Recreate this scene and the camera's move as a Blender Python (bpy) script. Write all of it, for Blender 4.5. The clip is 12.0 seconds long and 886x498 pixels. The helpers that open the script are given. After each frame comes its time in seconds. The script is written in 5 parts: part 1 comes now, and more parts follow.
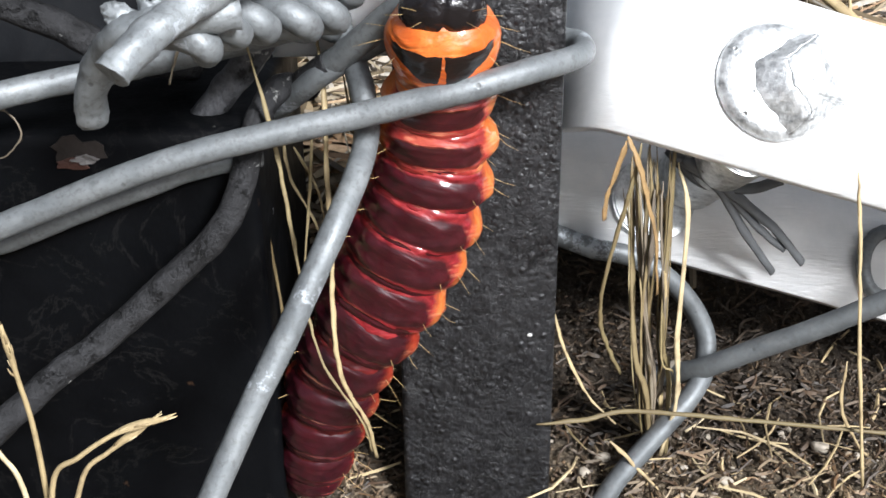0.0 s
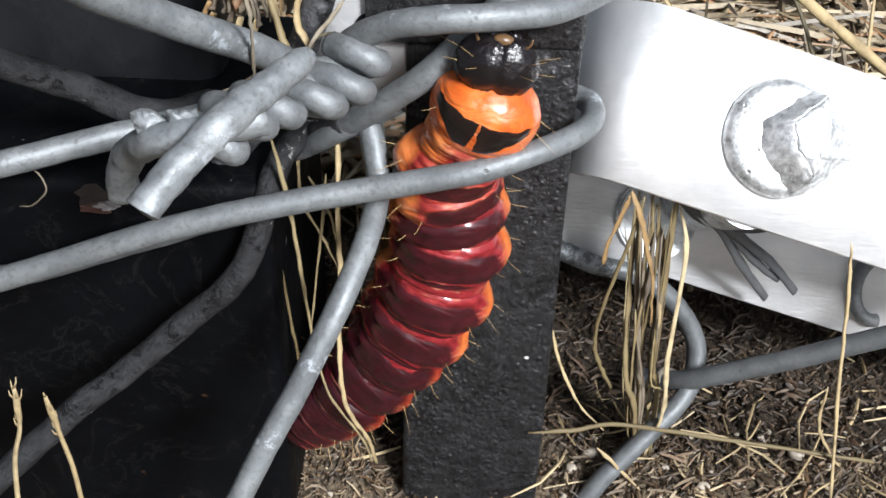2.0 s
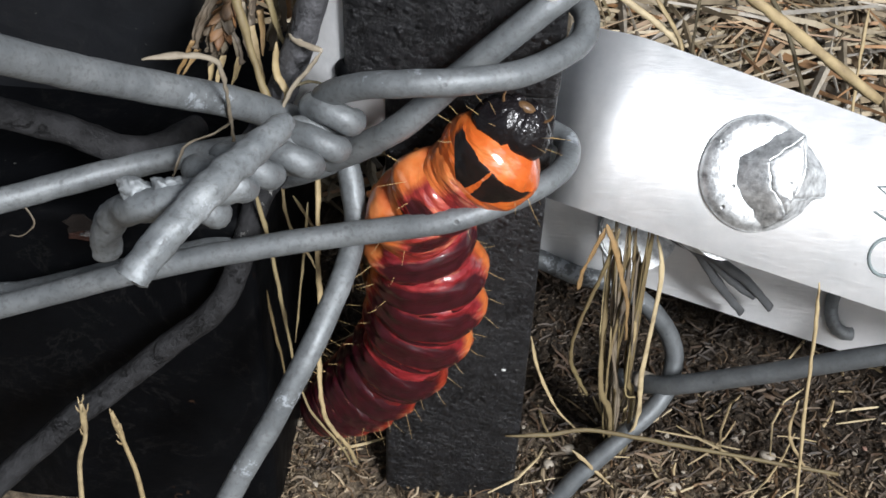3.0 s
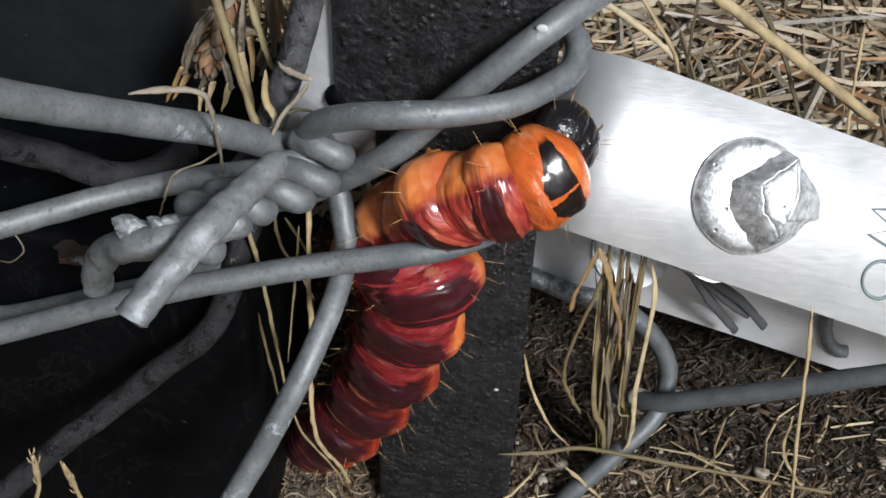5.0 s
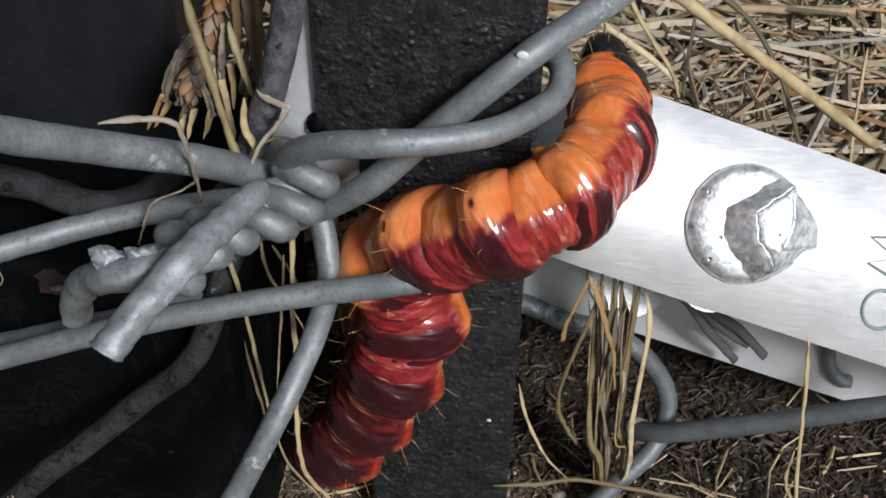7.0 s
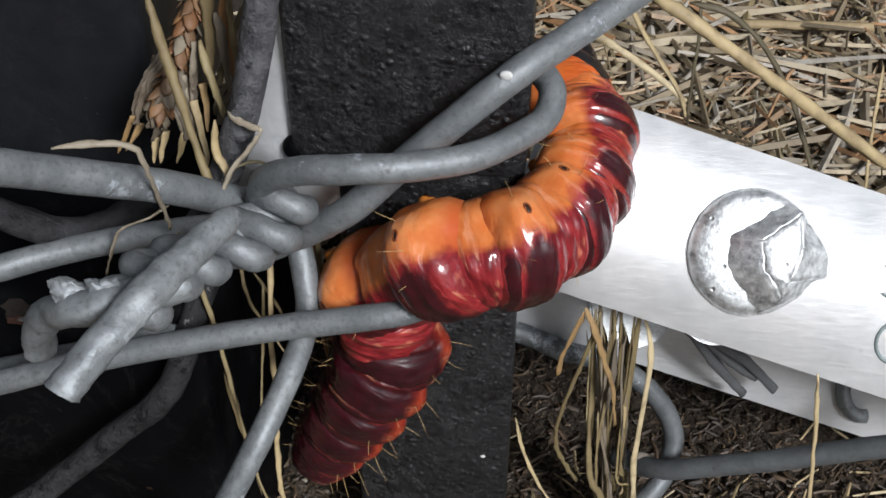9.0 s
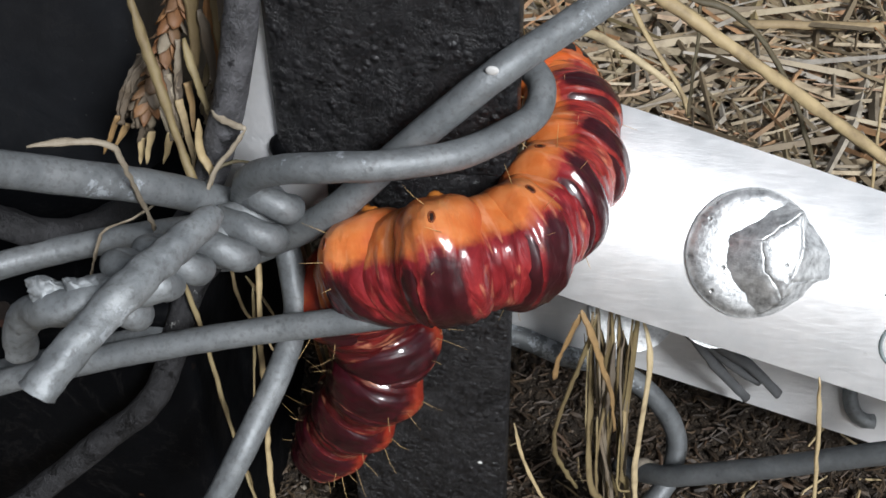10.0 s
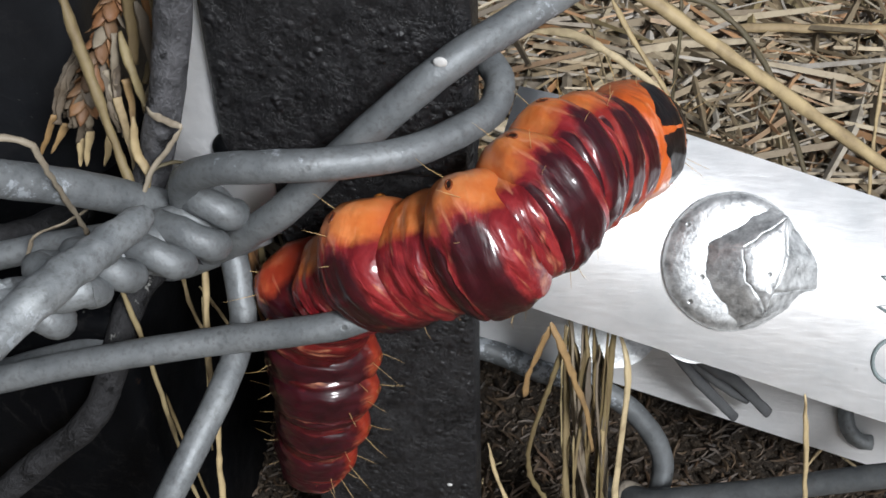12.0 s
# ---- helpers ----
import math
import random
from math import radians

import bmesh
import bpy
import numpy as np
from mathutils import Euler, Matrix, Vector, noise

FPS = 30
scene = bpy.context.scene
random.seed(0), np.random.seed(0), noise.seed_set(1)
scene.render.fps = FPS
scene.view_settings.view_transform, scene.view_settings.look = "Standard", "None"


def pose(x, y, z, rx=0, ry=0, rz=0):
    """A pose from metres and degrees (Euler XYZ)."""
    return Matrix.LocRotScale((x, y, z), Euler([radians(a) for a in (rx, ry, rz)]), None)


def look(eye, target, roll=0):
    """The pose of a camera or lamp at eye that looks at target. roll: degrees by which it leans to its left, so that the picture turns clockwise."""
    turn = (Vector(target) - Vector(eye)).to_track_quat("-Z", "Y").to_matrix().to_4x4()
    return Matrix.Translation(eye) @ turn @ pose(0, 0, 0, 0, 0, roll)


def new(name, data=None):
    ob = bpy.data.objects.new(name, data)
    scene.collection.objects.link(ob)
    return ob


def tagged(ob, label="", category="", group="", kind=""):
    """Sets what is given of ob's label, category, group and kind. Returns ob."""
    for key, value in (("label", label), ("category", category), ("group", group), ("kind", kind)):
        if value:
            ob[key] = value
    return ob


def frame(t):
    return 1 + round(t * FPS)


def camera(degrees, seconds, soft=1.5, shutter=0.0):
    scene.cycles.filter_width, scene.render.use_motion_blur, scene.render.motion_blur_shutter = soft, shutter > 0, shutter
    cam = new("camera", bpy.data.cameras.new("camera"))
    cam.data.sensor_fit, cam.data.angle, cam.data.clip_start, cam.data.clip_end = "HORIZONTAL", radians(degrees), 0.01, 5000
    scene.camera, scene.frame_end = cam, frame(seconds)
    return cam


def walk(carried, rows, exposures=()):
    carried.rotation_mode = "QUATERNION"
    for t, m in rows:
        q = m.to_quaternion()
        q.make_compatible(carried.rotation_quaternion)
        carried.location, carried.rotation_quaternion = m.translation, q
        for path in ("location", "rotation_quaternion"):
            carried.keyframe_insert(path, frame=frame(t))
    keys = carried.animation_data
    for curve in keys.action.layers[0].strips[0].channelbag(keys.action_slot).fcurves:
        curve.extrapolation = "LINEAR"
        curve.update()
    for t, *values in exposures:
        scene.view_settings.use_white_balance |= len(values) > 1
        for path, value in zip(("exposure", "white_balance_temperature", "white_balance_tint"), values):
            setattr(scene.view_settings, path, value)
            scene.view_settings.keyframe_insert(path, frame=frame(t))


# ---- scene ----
# All sizes below are in millimetres and become metres when a mesh is linked or a pose is keyed.
MM = 0.001
cam = camera(40.0, 12.0, soft=1.6)
PATH = [
    (0, -0.00, 0.00, 122.00, 62.06, 0.60, 0.06),
    (0.5, 2.73, -0.68, 127.28, 61.02, 1.40, 0.76),
    (1, 1.82, 0.95, 135.16, 59.05, 1.68, 0.49),
    (1.5, -0.53, 8.37, 146.44, 55.26, 1.58, -0.32),
    (2, 1.63, 11.92, 153.96, 52.65, -1.42, 2.50),
    (2.5, 0.17, 18.05, 168.69, 48.34, -2.73, 3.16),
    (3, 7.78, 21.30, 172.55, 47.27, -1.69, 4.50),
    (5, 8.96, 25.53, 176.19, 46.57, -1.63, 4.64),
    (5.5, 10.71, 26.07, 176.37, 46.77, -1.29, 4.72),
    (6, 11.33, 26.14, 176.75, 46.93, -1.21, 4.85),
    (6.5, 14.32, 26.96, 176.40, 47.16, -0.73, 5.53),
    (7, 14.28, 29.30, 175.29, 47.40, -0.77, 5.61),
    (9, 18.82, 37.34, 170.97, 48.09, 0.00, 6.65),
    (9.5, 21.92, 37.81, 169.24, 48.50, 0.65, 7.15),
    (10, 22.52, 39.22, 168.17, 48.57, 0.84, 7.32),
    (10.5, 21.74, 40.43, 167.19, 48.51, 0.69, 7.21),
    (11, 24.87, 41.56, 165.82, 48.76, 1.14, 7.75),
    (11.5, 26.92, 43.36, 163.91, 48.88, 1.38, 7.93),
    (12, 29.18, 46.22, 160.83, 49.51, 1.55, 8.14),
]
walk(cam, [(t, pose(x * MM, y * MM, z * MM, rx, ry, rz)) for t, x, y, z, rx, ry, rz in PATH], [(0.0, 0.94, 6000, 10), (1.5, 0.86, 6000, 10), (2.5, 0.46, 6000, 10), (3.0, 0.2, 6000, 10), (5.0, -0.02, 6000, 10), (12.0, -0.05, 6000, 10)])

# ---- light: a bright hazy sky and a veiled sun above and behind the camera
SUN_ELEVATION, SUN_TURN = 38.0, 142.0
world = bpy.data.worlds.new("sky")
scene.world = world
world.use_nodes = True
wn, wl = world.node_tree.nodes, world.node_tree.links
wn.clear()
sky = wn.new("ShaderNodeTexSky")
sky.sky_type, sky.sun_disc = "NISHITA", False
sky.sun_elevation, sky.sun_rotation = radians(SUN_ELEVATION), radians(SUN_TURN)
sky.dust_density, sky.ozone_density = 4.0, 1.0
grey = wn.new("ShaderNodeHueSaturation")
grey.inputs["Saturation"].default_value = 0.25
back = wn.new("ShaderNodeBackground")
back.inputs["Strength"].default_value = 0.05
wout = wn.new("ShaderNodeOutputWorld")
wl.new(sky.outputs[0], grey.inputs["Color"])
wl.new(grey.outputs[0], back.inputs["Color"])
wl.new(back.outputs[0], wout.inputs["Surface"])
sun = new("sun", bpy.data.lights.new("sun", "SUN"))
sun.data.energy, sun.data.angle, sun.data.color = 4.4, radians(16), (1.0, 0.97, 0.93)
_az, _el = radians(SUN_TURN), radians(SUN_ELEVATION)
sun.matrix_world = look((math.sin(_az) * math.cos(_el), math.cos(_az) * math.cos(_el), math.sin(_el)), (0, 0, 0))


# ---- materials
class Mat:
    """A node material with short names for the nodes in use."""

    def __init__(self, name):
        self.m = bpy.data.materials.new(name)
        self.m.use_nodes = True
        self.t = self.m.node_tree
        self.p = self.t.nodes["Principled BSDF"]
        self.co = self.t.nodes.new("ShaderNodeTexCoord").outputs["Object"]

    def node(self, kind, **ins):
        n = self.t.nodes.new(kind)
        for k, v in ins.items():
            self.put(n.inputs[k], v)
        return n

    def put(self, socket, v):
        if isinstance(v, bpy.types.NodeSocket):
            self.t.links.new(v, socket)
        else:
            socket.default_value = v

    def set(self, **kw):
        for k, v in kw.items():
            self.put(self.p.inputs[k.replace("_", " ")], v)
        return self

    def noise(self, scale, detail=4.0, rough=0.6, co=None, distort=0.0):
        return self.node("ShaderNodeTexNoise", Vector=co or self.co, Scale=scale, Detail=detail, Roughness=rough, Distortion=distort).outputs["Fac"]

    def stretch(self, x, y, z):
        n = self.node("ShaderNodeMapping", Vector=self.co)
        n.inputs["Scale"].default_value = (x, y, z)
        return n.outputs[0]

    def voronoi(self, scale, feature="F1"):
        n = self.node("ShaderNodeTexVoronoi", Vector=self.co, Scale=scale)
        n.feature = feature
        return n.outputs["Distance"]

    def ramp(self, fac, *stops):
        n = self.node("ShaderNodeValToRGB", Fac=fac)
        e = n.color_ramp.elements
        while len(e) < len(stops):
            e.new(0.5)
        for el, (pos, c) in zip(e, stops):
            el.position, el.color = pos, (c, c, c, 1) if isinstance(c, (int, float)) else (*c, 1)
        return n.outputs["Color"]

    def mix(self, fac, a, b, blend="MIX"):
        n = self.t.nodes.new("ShaderNodeMix")
        n.data_type, n.blend_type = "RGBA", blend
        for s, v in ((n.inputs[0], fac), (n.inputs[6], a), (n.inputs[7], b)):
            self.put(s, (*v, 1) if isinstance(v, tuple) and len(v) == 3 else v)
        return n.outputs[2]

    def math(self, op, a, b=0.0, c=0.0):
        n = self.t.nodes.new("ShaderNodeMath")
        n.operation = op
        for s, v in zip(n.inputs, (a, b, c)):
            self.put(s, v)
        return n.outputs[0]

    def band(self, v, lo, hi, soft):
        """1 between lo and hi, 0 outside."""
        up = self.node("ShaderNodeMapRange", Value=v, **{"From Min": lo - soft, "From Max": lo + soft}).outputs[0]
        dn = self.node("ShaderNodeMapRange", Value=v, **{"From Min": hi + soft, "From Max": hi - soft}).outputs[0]
        return self.math("MULTIPLY", up, dn)

    def attr(self, name):
        n = self.t.nodes.new("ShaderNodeAttribute")
        n.attribute_name = name
        return n.outputs["Fac"]

    def island(self):
        return self.t.nodes.new("ShaderNodeNewGeometry").outputs["Random Per Island"]

    def each(self):
        return self.t.nodes.new("ShaderNodeObjectInfo").outputs["Random"]

    def bump(self, height, mm, strength=1.0, under=None):
        n = self.node("ShaderNodeBump", Height=height, Strength=strength, Distance=mm * MM)
        if under is not None:
            self.put(n.inputs["Normal"], under)
        self.put(self.p.inputs["Normal"], n.outputs[0])
        return n.outputs[0]


def zinc_wire(name="weathered_zinc", gain=1.0, bloom=0.61):
    m = Mat(name)
    big, mid, fine = m.noise(110, 5, 0.65), m.noise(420, 5, 0.7), m.noise(1500, 3)
    c = m.ramp(m.mix(0.45, big, mid), *[(p, tuple(v * gain for v in c)) for p, c in ((0.3, (0.116, 0.126, 0.133)), (0.5, (0.17, 0.182, 0.188)), (0.7, (0.235, 0.247, 0.251)))])
    c = m.mix(m.ramp(fine, (0.5, 0.0), (0.68, 0.55)), c, (0.11, 0.113, 0.112))
    white = m.ramp(m.math("MULTIPLY", m.noise(380, 5, 0.75), m.ramp(m.noise(50, 2), (0.42, 0.7), (0.65, 1.12))), (bloom, 0.0), (bloom + 0.07, 0.65))
    c = m.mix(white, c, (0.5, 0.54, 0.58))
    pits = m.math("MULTIPLY", m.ramp(m.voronoi(330), (0.07, 1.0), (0.13, 0.0)), m.ramp(m.noise(150, 2), (0.52, 0.0), (0.6, 0.6)))
    c = m.mix(pits, c, (0.06, 0.06, 0.058))
    m.set(Base_Color=c, Metallic=0.4, Roughness=m.ramp(mid, (0.3, 0.42), (0.7, 0.66)), Specular_IOR_Level=0.4)
    m.bump(m.math("SUBTRACT", m.noise(1100, 4, 0.7), pits), 0.12, 0.8, m.bump(m.mix(0.4, big, mid), 0.28, 0.5))
    return m.m


def bitumen_wire(name, gain=1.0, flaked=0.86):
    m = Mat(name)
    crust = m.noise(380, 6, 0.75)
    flake = m.ramp(m.math("ADD", m.noise(420, 6, 0.75), m.math("MULTIPLY", m.noise(70, 2), 0.5)), (flaked, 0.0), (flaked + 0.04, 0.85))
    crack = m.ramp(m.noise(260, 6, 0.75, None, 0.2), (0.36, 1.0), (0.42, 0.0))
    c = m.ramp(crust, *[(p, (v * gain, v * gain, v * gain * 1.06)) for p, v in ((0.32, 0.011), (0.52, 0.034), (0.7, 0.055))])
    c = m.mix(m.math("MULTIPLY", crack, 0.8), c, (0.007, 0.007, 0.007))
    c = m.mix(flake, c, (0.42, 0.42, 0.4))
    m.set(Base_Color=c, Roughness=m.ramp(crust, (0.3, 0.45), (0.7, 0.75)), Specular_IOR_Level=0.25)
    m.bump(m.math("SUBTRACT", m.math("SUBTRACT", crust, m.math("MULTIPLY", flake, 0.25)), m.math("MULTIPLY", crack, 0.4)), 1.0, 0.9)
    return m.m


def bright_zinc(name, streak=True, base=0.98, rough=0.38, metal=0.3, ripple=0.05):
    m = Mat(name)
    lines = m.noise(160, 4, 0.6, m.stretch(1.0, 14.0, 14.0))
    blot = m.noise(110, 5)
    c = m.ramp(blot, (0.25, (base * 0.82, base * 0.84, base * 0.85)), (0.6, (base, base, base)))
    pits = m.ramp(m.voronoi(260), (0.05, 1.0), (0.1, 0.0))
    pits = m.math("MULTIPLY", pits, m.ramp(m.noise(60, 2), (0.6, 0.0), (0.66, 1.0)))
    c = m.mix(pits, c, (0.2, 0.2, 0.19))
    m.set(Base_Color=c, Metallic=metal, Roughness=m.ramp(lines, (0.3, rough - 0.06), (0.7, rough + 0.12)))
    m.bump(lines if streak else m.noise(420, 5, 0.7), ripple if streak else 0.35, 0.4)
    return m.m


def bolt_zinc():
    m = Mat("bolt_zinc")
    blot, fine = m.noise(330, 5, 0.7), m.noise(900, 4, 0.7)
    c = m.ramp(m.mix(0.5, blot, fine), (0.36, (0.26, 0.27, 0.275)), (0.48, (0.58, 0.595, 0.6)), (0.62, (0.86, 0.875, 0.875)))
    pits = m.ramp(m.voronoi(300), (0.06, 1.0), (0.13, 0.0))
    c = m.mix(m.math("MULTIPLY", pits, 0.8), c, (0.12, 0.12, 0.11))
    m.set(Base_Color=c, Metallic=0.84, Roughness=m.ramp(fine, (0.3, 0.4), (0.7, 0.6)))
    m.bump(m.math("SUBTRACT", m.mix(0.5, blot, fine), pits), 0.3, 0.8)
    return m.m


def rough_black_paint():
    m = Mat("rough_black_paint")
    lump, fine = m.noise(420, 5, 0.62), m.noise(1700, 3)
    cracks = m.ramp(m.noise(230, 6, 0.7, None, 1.2), (0.46, 0.0), (0.5, 1.0), (0.54, 0.0))
    cuts = m.math("MULTIPLY", m.ramp(m.noise(150, 5, 0.65, None, 1.6), (0.485, 0.0), (0.5, 1.0), (0.515, 0.0)), m.ramp(m.noise(130, 3), (0.5, 0.0), (0.58, 1.0)))
    c = m.ramp(lump, (0.3, (0.007, 0.007, 0.0077)), (0.7, (0.02, 0.02, 0.0218)))
    c = m.mix(m.ramp(m.noise(900, 3), (0.7, 0.0), (0.78, 0.5)), c, (0.16, 0.14, 0.13))
    c = m.mix(m.ramp(m.noise(35, 4), (0.62, 0.0), (0.8, 0.35)), c, (0.085, 0.06, 0.05))
    c = m.mix(m.math("MULTIPLY", cuts, 0.9), c, (0.002, 0.002, 0.002))
    m.set(Base_Color=c, Roughness=m.ramp(fine, (0.3, 0.3), (0.7, 0.55)), Specular_IOR_Level=0.5)
    grit = m.math("MULTIPLY", m.ramp(m.voronoi(750), (0.05, 1.0), (0.45, 0.0)), m.ramp(m.noise(260, 2), (0.4, 0.2), (0.6, 1.0)))
    m.bump(m.mix(0.75, fine, grit), 0.5, 0.9, m.bump(m.math("SUBTRACT", m.math("SUBTRACT", lump, m.math("MULTIPLY", cuts, 0.5)), m.math("MULTIPLY", cracks, 0.15)), 0.8, 0.9))
    return m.m


def smooth_black_paint(name="smooth_black_paint", gain=0.8, gloss=0.07):
    m = Mat(name)
    c = m.ramp(m.noise(60, 5), (0.3, tuple(gain * v for v in (0.002, 0.0022, 0.0027))), (0.7, tuple(gain * v for v in (0.0045, 0.005, 0.006))))
    c = m.mix(m.ramp(m.noise(700, 2), (0.74, 0.0), (0.8, 0.6)), c, (0.13, 0.13, 0.12))
    web = m.ramp(m.noise(55, 6, 0.65, None, 0.8), (0.49, 0.0), (0.5, 0.12), (0.51, 0.0))
    c = m.mix(web, c, (0.045, 0.042, 0.04))
    rust = m.ramp(m.noise(70, 6, 0.7), (0.66, 0.0), (0.73, 0.8))
    c = m.mix(rust, c, (0.11, 0.06, 0.035))
    m.set(Base_Color=c, Roughness=m.ramp(m.noise(130, 4), (0.3, 0.4), (0.75, 0.65)), Specular_IOR_Level=gloss)
    m.bump(m.noise(260, 5), 0.25, 0.6)
    return m.m


def soil():
    """Sandy and pale in front; a belt of rotted soil along the fence, coloured darker for shade below the brackets."""
    m = Mat("sandy_soil")
    grit = m.noise(130, 8, 0.7)
    sand = m.ramp(grit, (0.25, (0.085, 0.06, 0.038)), (0.5, (0.25, 0.19, 0.12)), (0.72, (0.45, 0.355, 0.24)))
    # rotted soil, its tones lowered to paint in the shade below the brackets
    shaded_humus = m.ramp(grit, (0.25, (0.01, 0.007, 0.004)), (0.5, (0.04, 0.027, 0.015)), (0.74, (0.12, 0.083, 0.048)))
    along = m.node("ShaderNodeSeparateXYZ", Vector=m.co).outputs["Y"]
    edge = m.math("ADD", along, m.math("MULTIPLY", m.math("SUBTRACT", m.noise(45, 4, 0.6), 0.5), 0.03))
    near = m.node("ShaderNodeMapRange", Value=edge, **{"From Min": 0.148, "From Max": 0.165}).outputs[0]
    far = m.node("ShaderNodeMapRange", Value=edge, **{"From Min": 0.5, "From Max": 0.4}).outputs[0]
    c = m.mix(m.math("MULTIPLY", near, far), sand, shaded_humus)
    c = m.mix(m.ramp(m.noise(700, 4, 0.7), (0.38, 0.75), (0.58, 0.0)), c, (0.035, 0.025, 0.016))
    c = m.mix(m.ramp(m.noise(1300, 2), (0.64, 0.0), (0.72, 0.6)), c, (0.4, 0.34, 0.26))
    m.set(Base_Color=c, Roughness=0.92)
    m.bump(m.noise(500, 6, 0.75), 2.6, 1.0)
    return m.m


def straw(name, *tones):
    m = Mat(name)
    n = len(tones)
    c = m.ramp(m.math("FRACT", m.math("ADD", m.island(), m.each())), *[(i / max(1, n - 1), t) for i, t in enumerate(tones)])
    c = m.mix(m.ramp(m.noise(350, 4), (0.45, 0.0), (0.75, 0.6)), c, (0.1, 0.065, 0.035))
    m.set(Base_Color=c, Roughness=0.62)
    m.bump(m.noise(1400, 3), 0.12, 0.7)
    return m.m


def stone():
    m = Mat("pebble_stone")
    c = m.ramp(m.island(), (0.0, (0.16, 0.125, 0.09)), (0.4, (0.28, 0.235, 0.175)), (0.85, (0.42, 0.38, 0.32)), (1.0, (0.34, 0.14, 0.09)))
    c = m.mix(m.ramp(m.noise(900, 4), (0.4, 0.5), (0.6, 0.0)), c, (0.2, 0.17, 0.13))
    m.set(Base_Color=c, Roughness=0.6)
    m.bump(m.noise(900, 4), 0.2, 0.6)
    return m.m


def skin(name, kind="ring"):
    """Larval skin. ang: 0 along the back, 1 under the belly. ax: -1 at the rear of the ring, 1 at its front. lat: -1 to 1 from side to side."""
    m = Mat(name)
    own = m.math("MULTIPLY", m.math("SUBTRACT", m.each(), 0.5), 0.1)
    ragged = m.math("SUBTRACT", m.noise(260, 4, 0.6), 0.5)
    ang = m.math("ADD", m.attr("ang"), m.math("MULTIPLY", ragged, 0.2))
    ax = m.math("ADD", m.math("ADD", m.attr("ax"), own), m.math("MULTIPLY", m.math("SUBTRACT", m.noise(190, 3, 0.5), 0.5), 0.34))
    fold = m.noise(210, 3, 0.5, m.stretch(0.7, 0.7, 2.0), 0.7)
    fine = m.noise(520, 3, 0.55, m.stretch(1.0, 1.0, 1.3), 0.3)
    flesh = m.ramp(m.noise(160, 4), (0.3, (0.45, 0.09, 0.018)), (0.52, (0.56, 0.155, 0.036)), (0.75, (0.63, 0.25, 0.09)))
    red = m.ramp(m.noise(260, 4, 0.6, m.stretch(0.8, 0.8, 1.8), 0.8), (0.3, (0.1, 0.005, 0.008)), (0.5, (0.2, 0.013, 0.017)), (0.68, (0.31, 0.03, 0.031)), (0.82, (0.45, 0.12, 0.095)))
    if kind in ("rear", "rear_skin"):
        red = m.ramp(fold, (0.32, (0.026, 0.0015, 0.003)), (0.52, (0.066, 0.004, 0.005)), (0.72, (0.15, 0.012, 0.01)))
        flesh = m.ramp(m.noise(150, 4), (0.3, (0.18, 0.012, 0.008)), (0.55, (0.28, 0.036, 0.014)), (0.75, (0.42, 0.12, 0.04)))
    if kind in ("front", "front_skin", "neck_skin"):
        red = m.ramp(m.noise(240, 4, 0.6, m.stretch(0.8, 0.8, 1.6), 0.8), (0.3, (0.13, 0.008, 0.01)), (0.52, (0.27, 0.026, 0.02)), (0.74, (0.46, 0.1, 0.06)))
    flesh = m.mix(m.ramp(m.math("ABSOLUTE", ax), (0.62, 0.0), (0.95, 0.6)), flesh, (0.36, 0.04, 0.016))
    edge_at = {"front": 0.35, "front_skin": 0.33, "neck_skin": 0.14, "rear": 0.43, "rear_skin": 0.42}.get(kind, 0.41)
    c = m.mix(m.ramp(ang, (edge_at - 0.035, 0.0), (edge_at + 0.05, 1.0)), red, flesh)
    if kind == "collar":
        rind = m.ramp(m.noise(170, 4), (0.3, (0.45, 0.07, 0.01)), (0.6, (0.6, 0.135, 0.02)), (0.8, (0.7, 0.25, 0.06)))
        c = m.mix(m.ramp(ang, (0.35, 0.0), (0.6, 1.0)), rind, flesh)
        c = m.mix(m.math("MULTIPLY", m.band(ax, -1.5, -0.62, 0.1), m.ramp(ang, (0.35, 0.75), (0.5, 0.0))), c, (0.46, 0.09, 0.022))
        edge = m.math("MULTIPLY", m.math("SUBTRACT", m.noise(420, 4), 0.5), 0.12)
        lat = m.math("ADD", m.math("ABSOLUTE", m.attr("lat")), edge)
        ax0 = m.math("ADD", m.attr("ax"), m.math("MULTIPLY", edge, 1.6))
        # the shield: widest at its front edge, drawn in towards the rear, with a pale split down its middle
        inner = m.math("ADD", -0.4, m.math("MULTIPLY", m.math("MAXIMUM", m.math("SUBTRACT", lat, 0.32), 0.0), 0.95))
        split = m.math("MULTIPLY", m.math("SUBTRACT", 0.42, ax0), 0.09)
        plate = m.math("MULTIPLY", m.math("GREATER_THAN", ax0, inner), m.math("MULTIPLY", m.math("LESS_THAN", ax0, 0.38), m.math("MULTIPLY", m.math("GREATER_THAN", lat, split), m.math("MULTIPLY", m.band(lat, -1.0, 0.88, 0.03), m.band(m.attr("ang"), -1.0, 0.42, 0.02)))))
        c = m.mix(plate, c, m.ramp(m.noise(300, 3), (0.4, (0.006, 0.004, 0.004)), (0.7, (0.02, 0.008, 0.006))))
    elif kind in ("skin", "neck_skin", "front_skin", "rear_skin"):
        plate = m.math("MULTIPLY", m.ramp(m.noise(330, 3, 0.5, m.stretch(0.5, 0.5, 2.6), 0.5), (0.6, 0.0), (0.68, 0.5)), m.ramp(ang, (0.3, 1.0), (0.4, 0.0)))
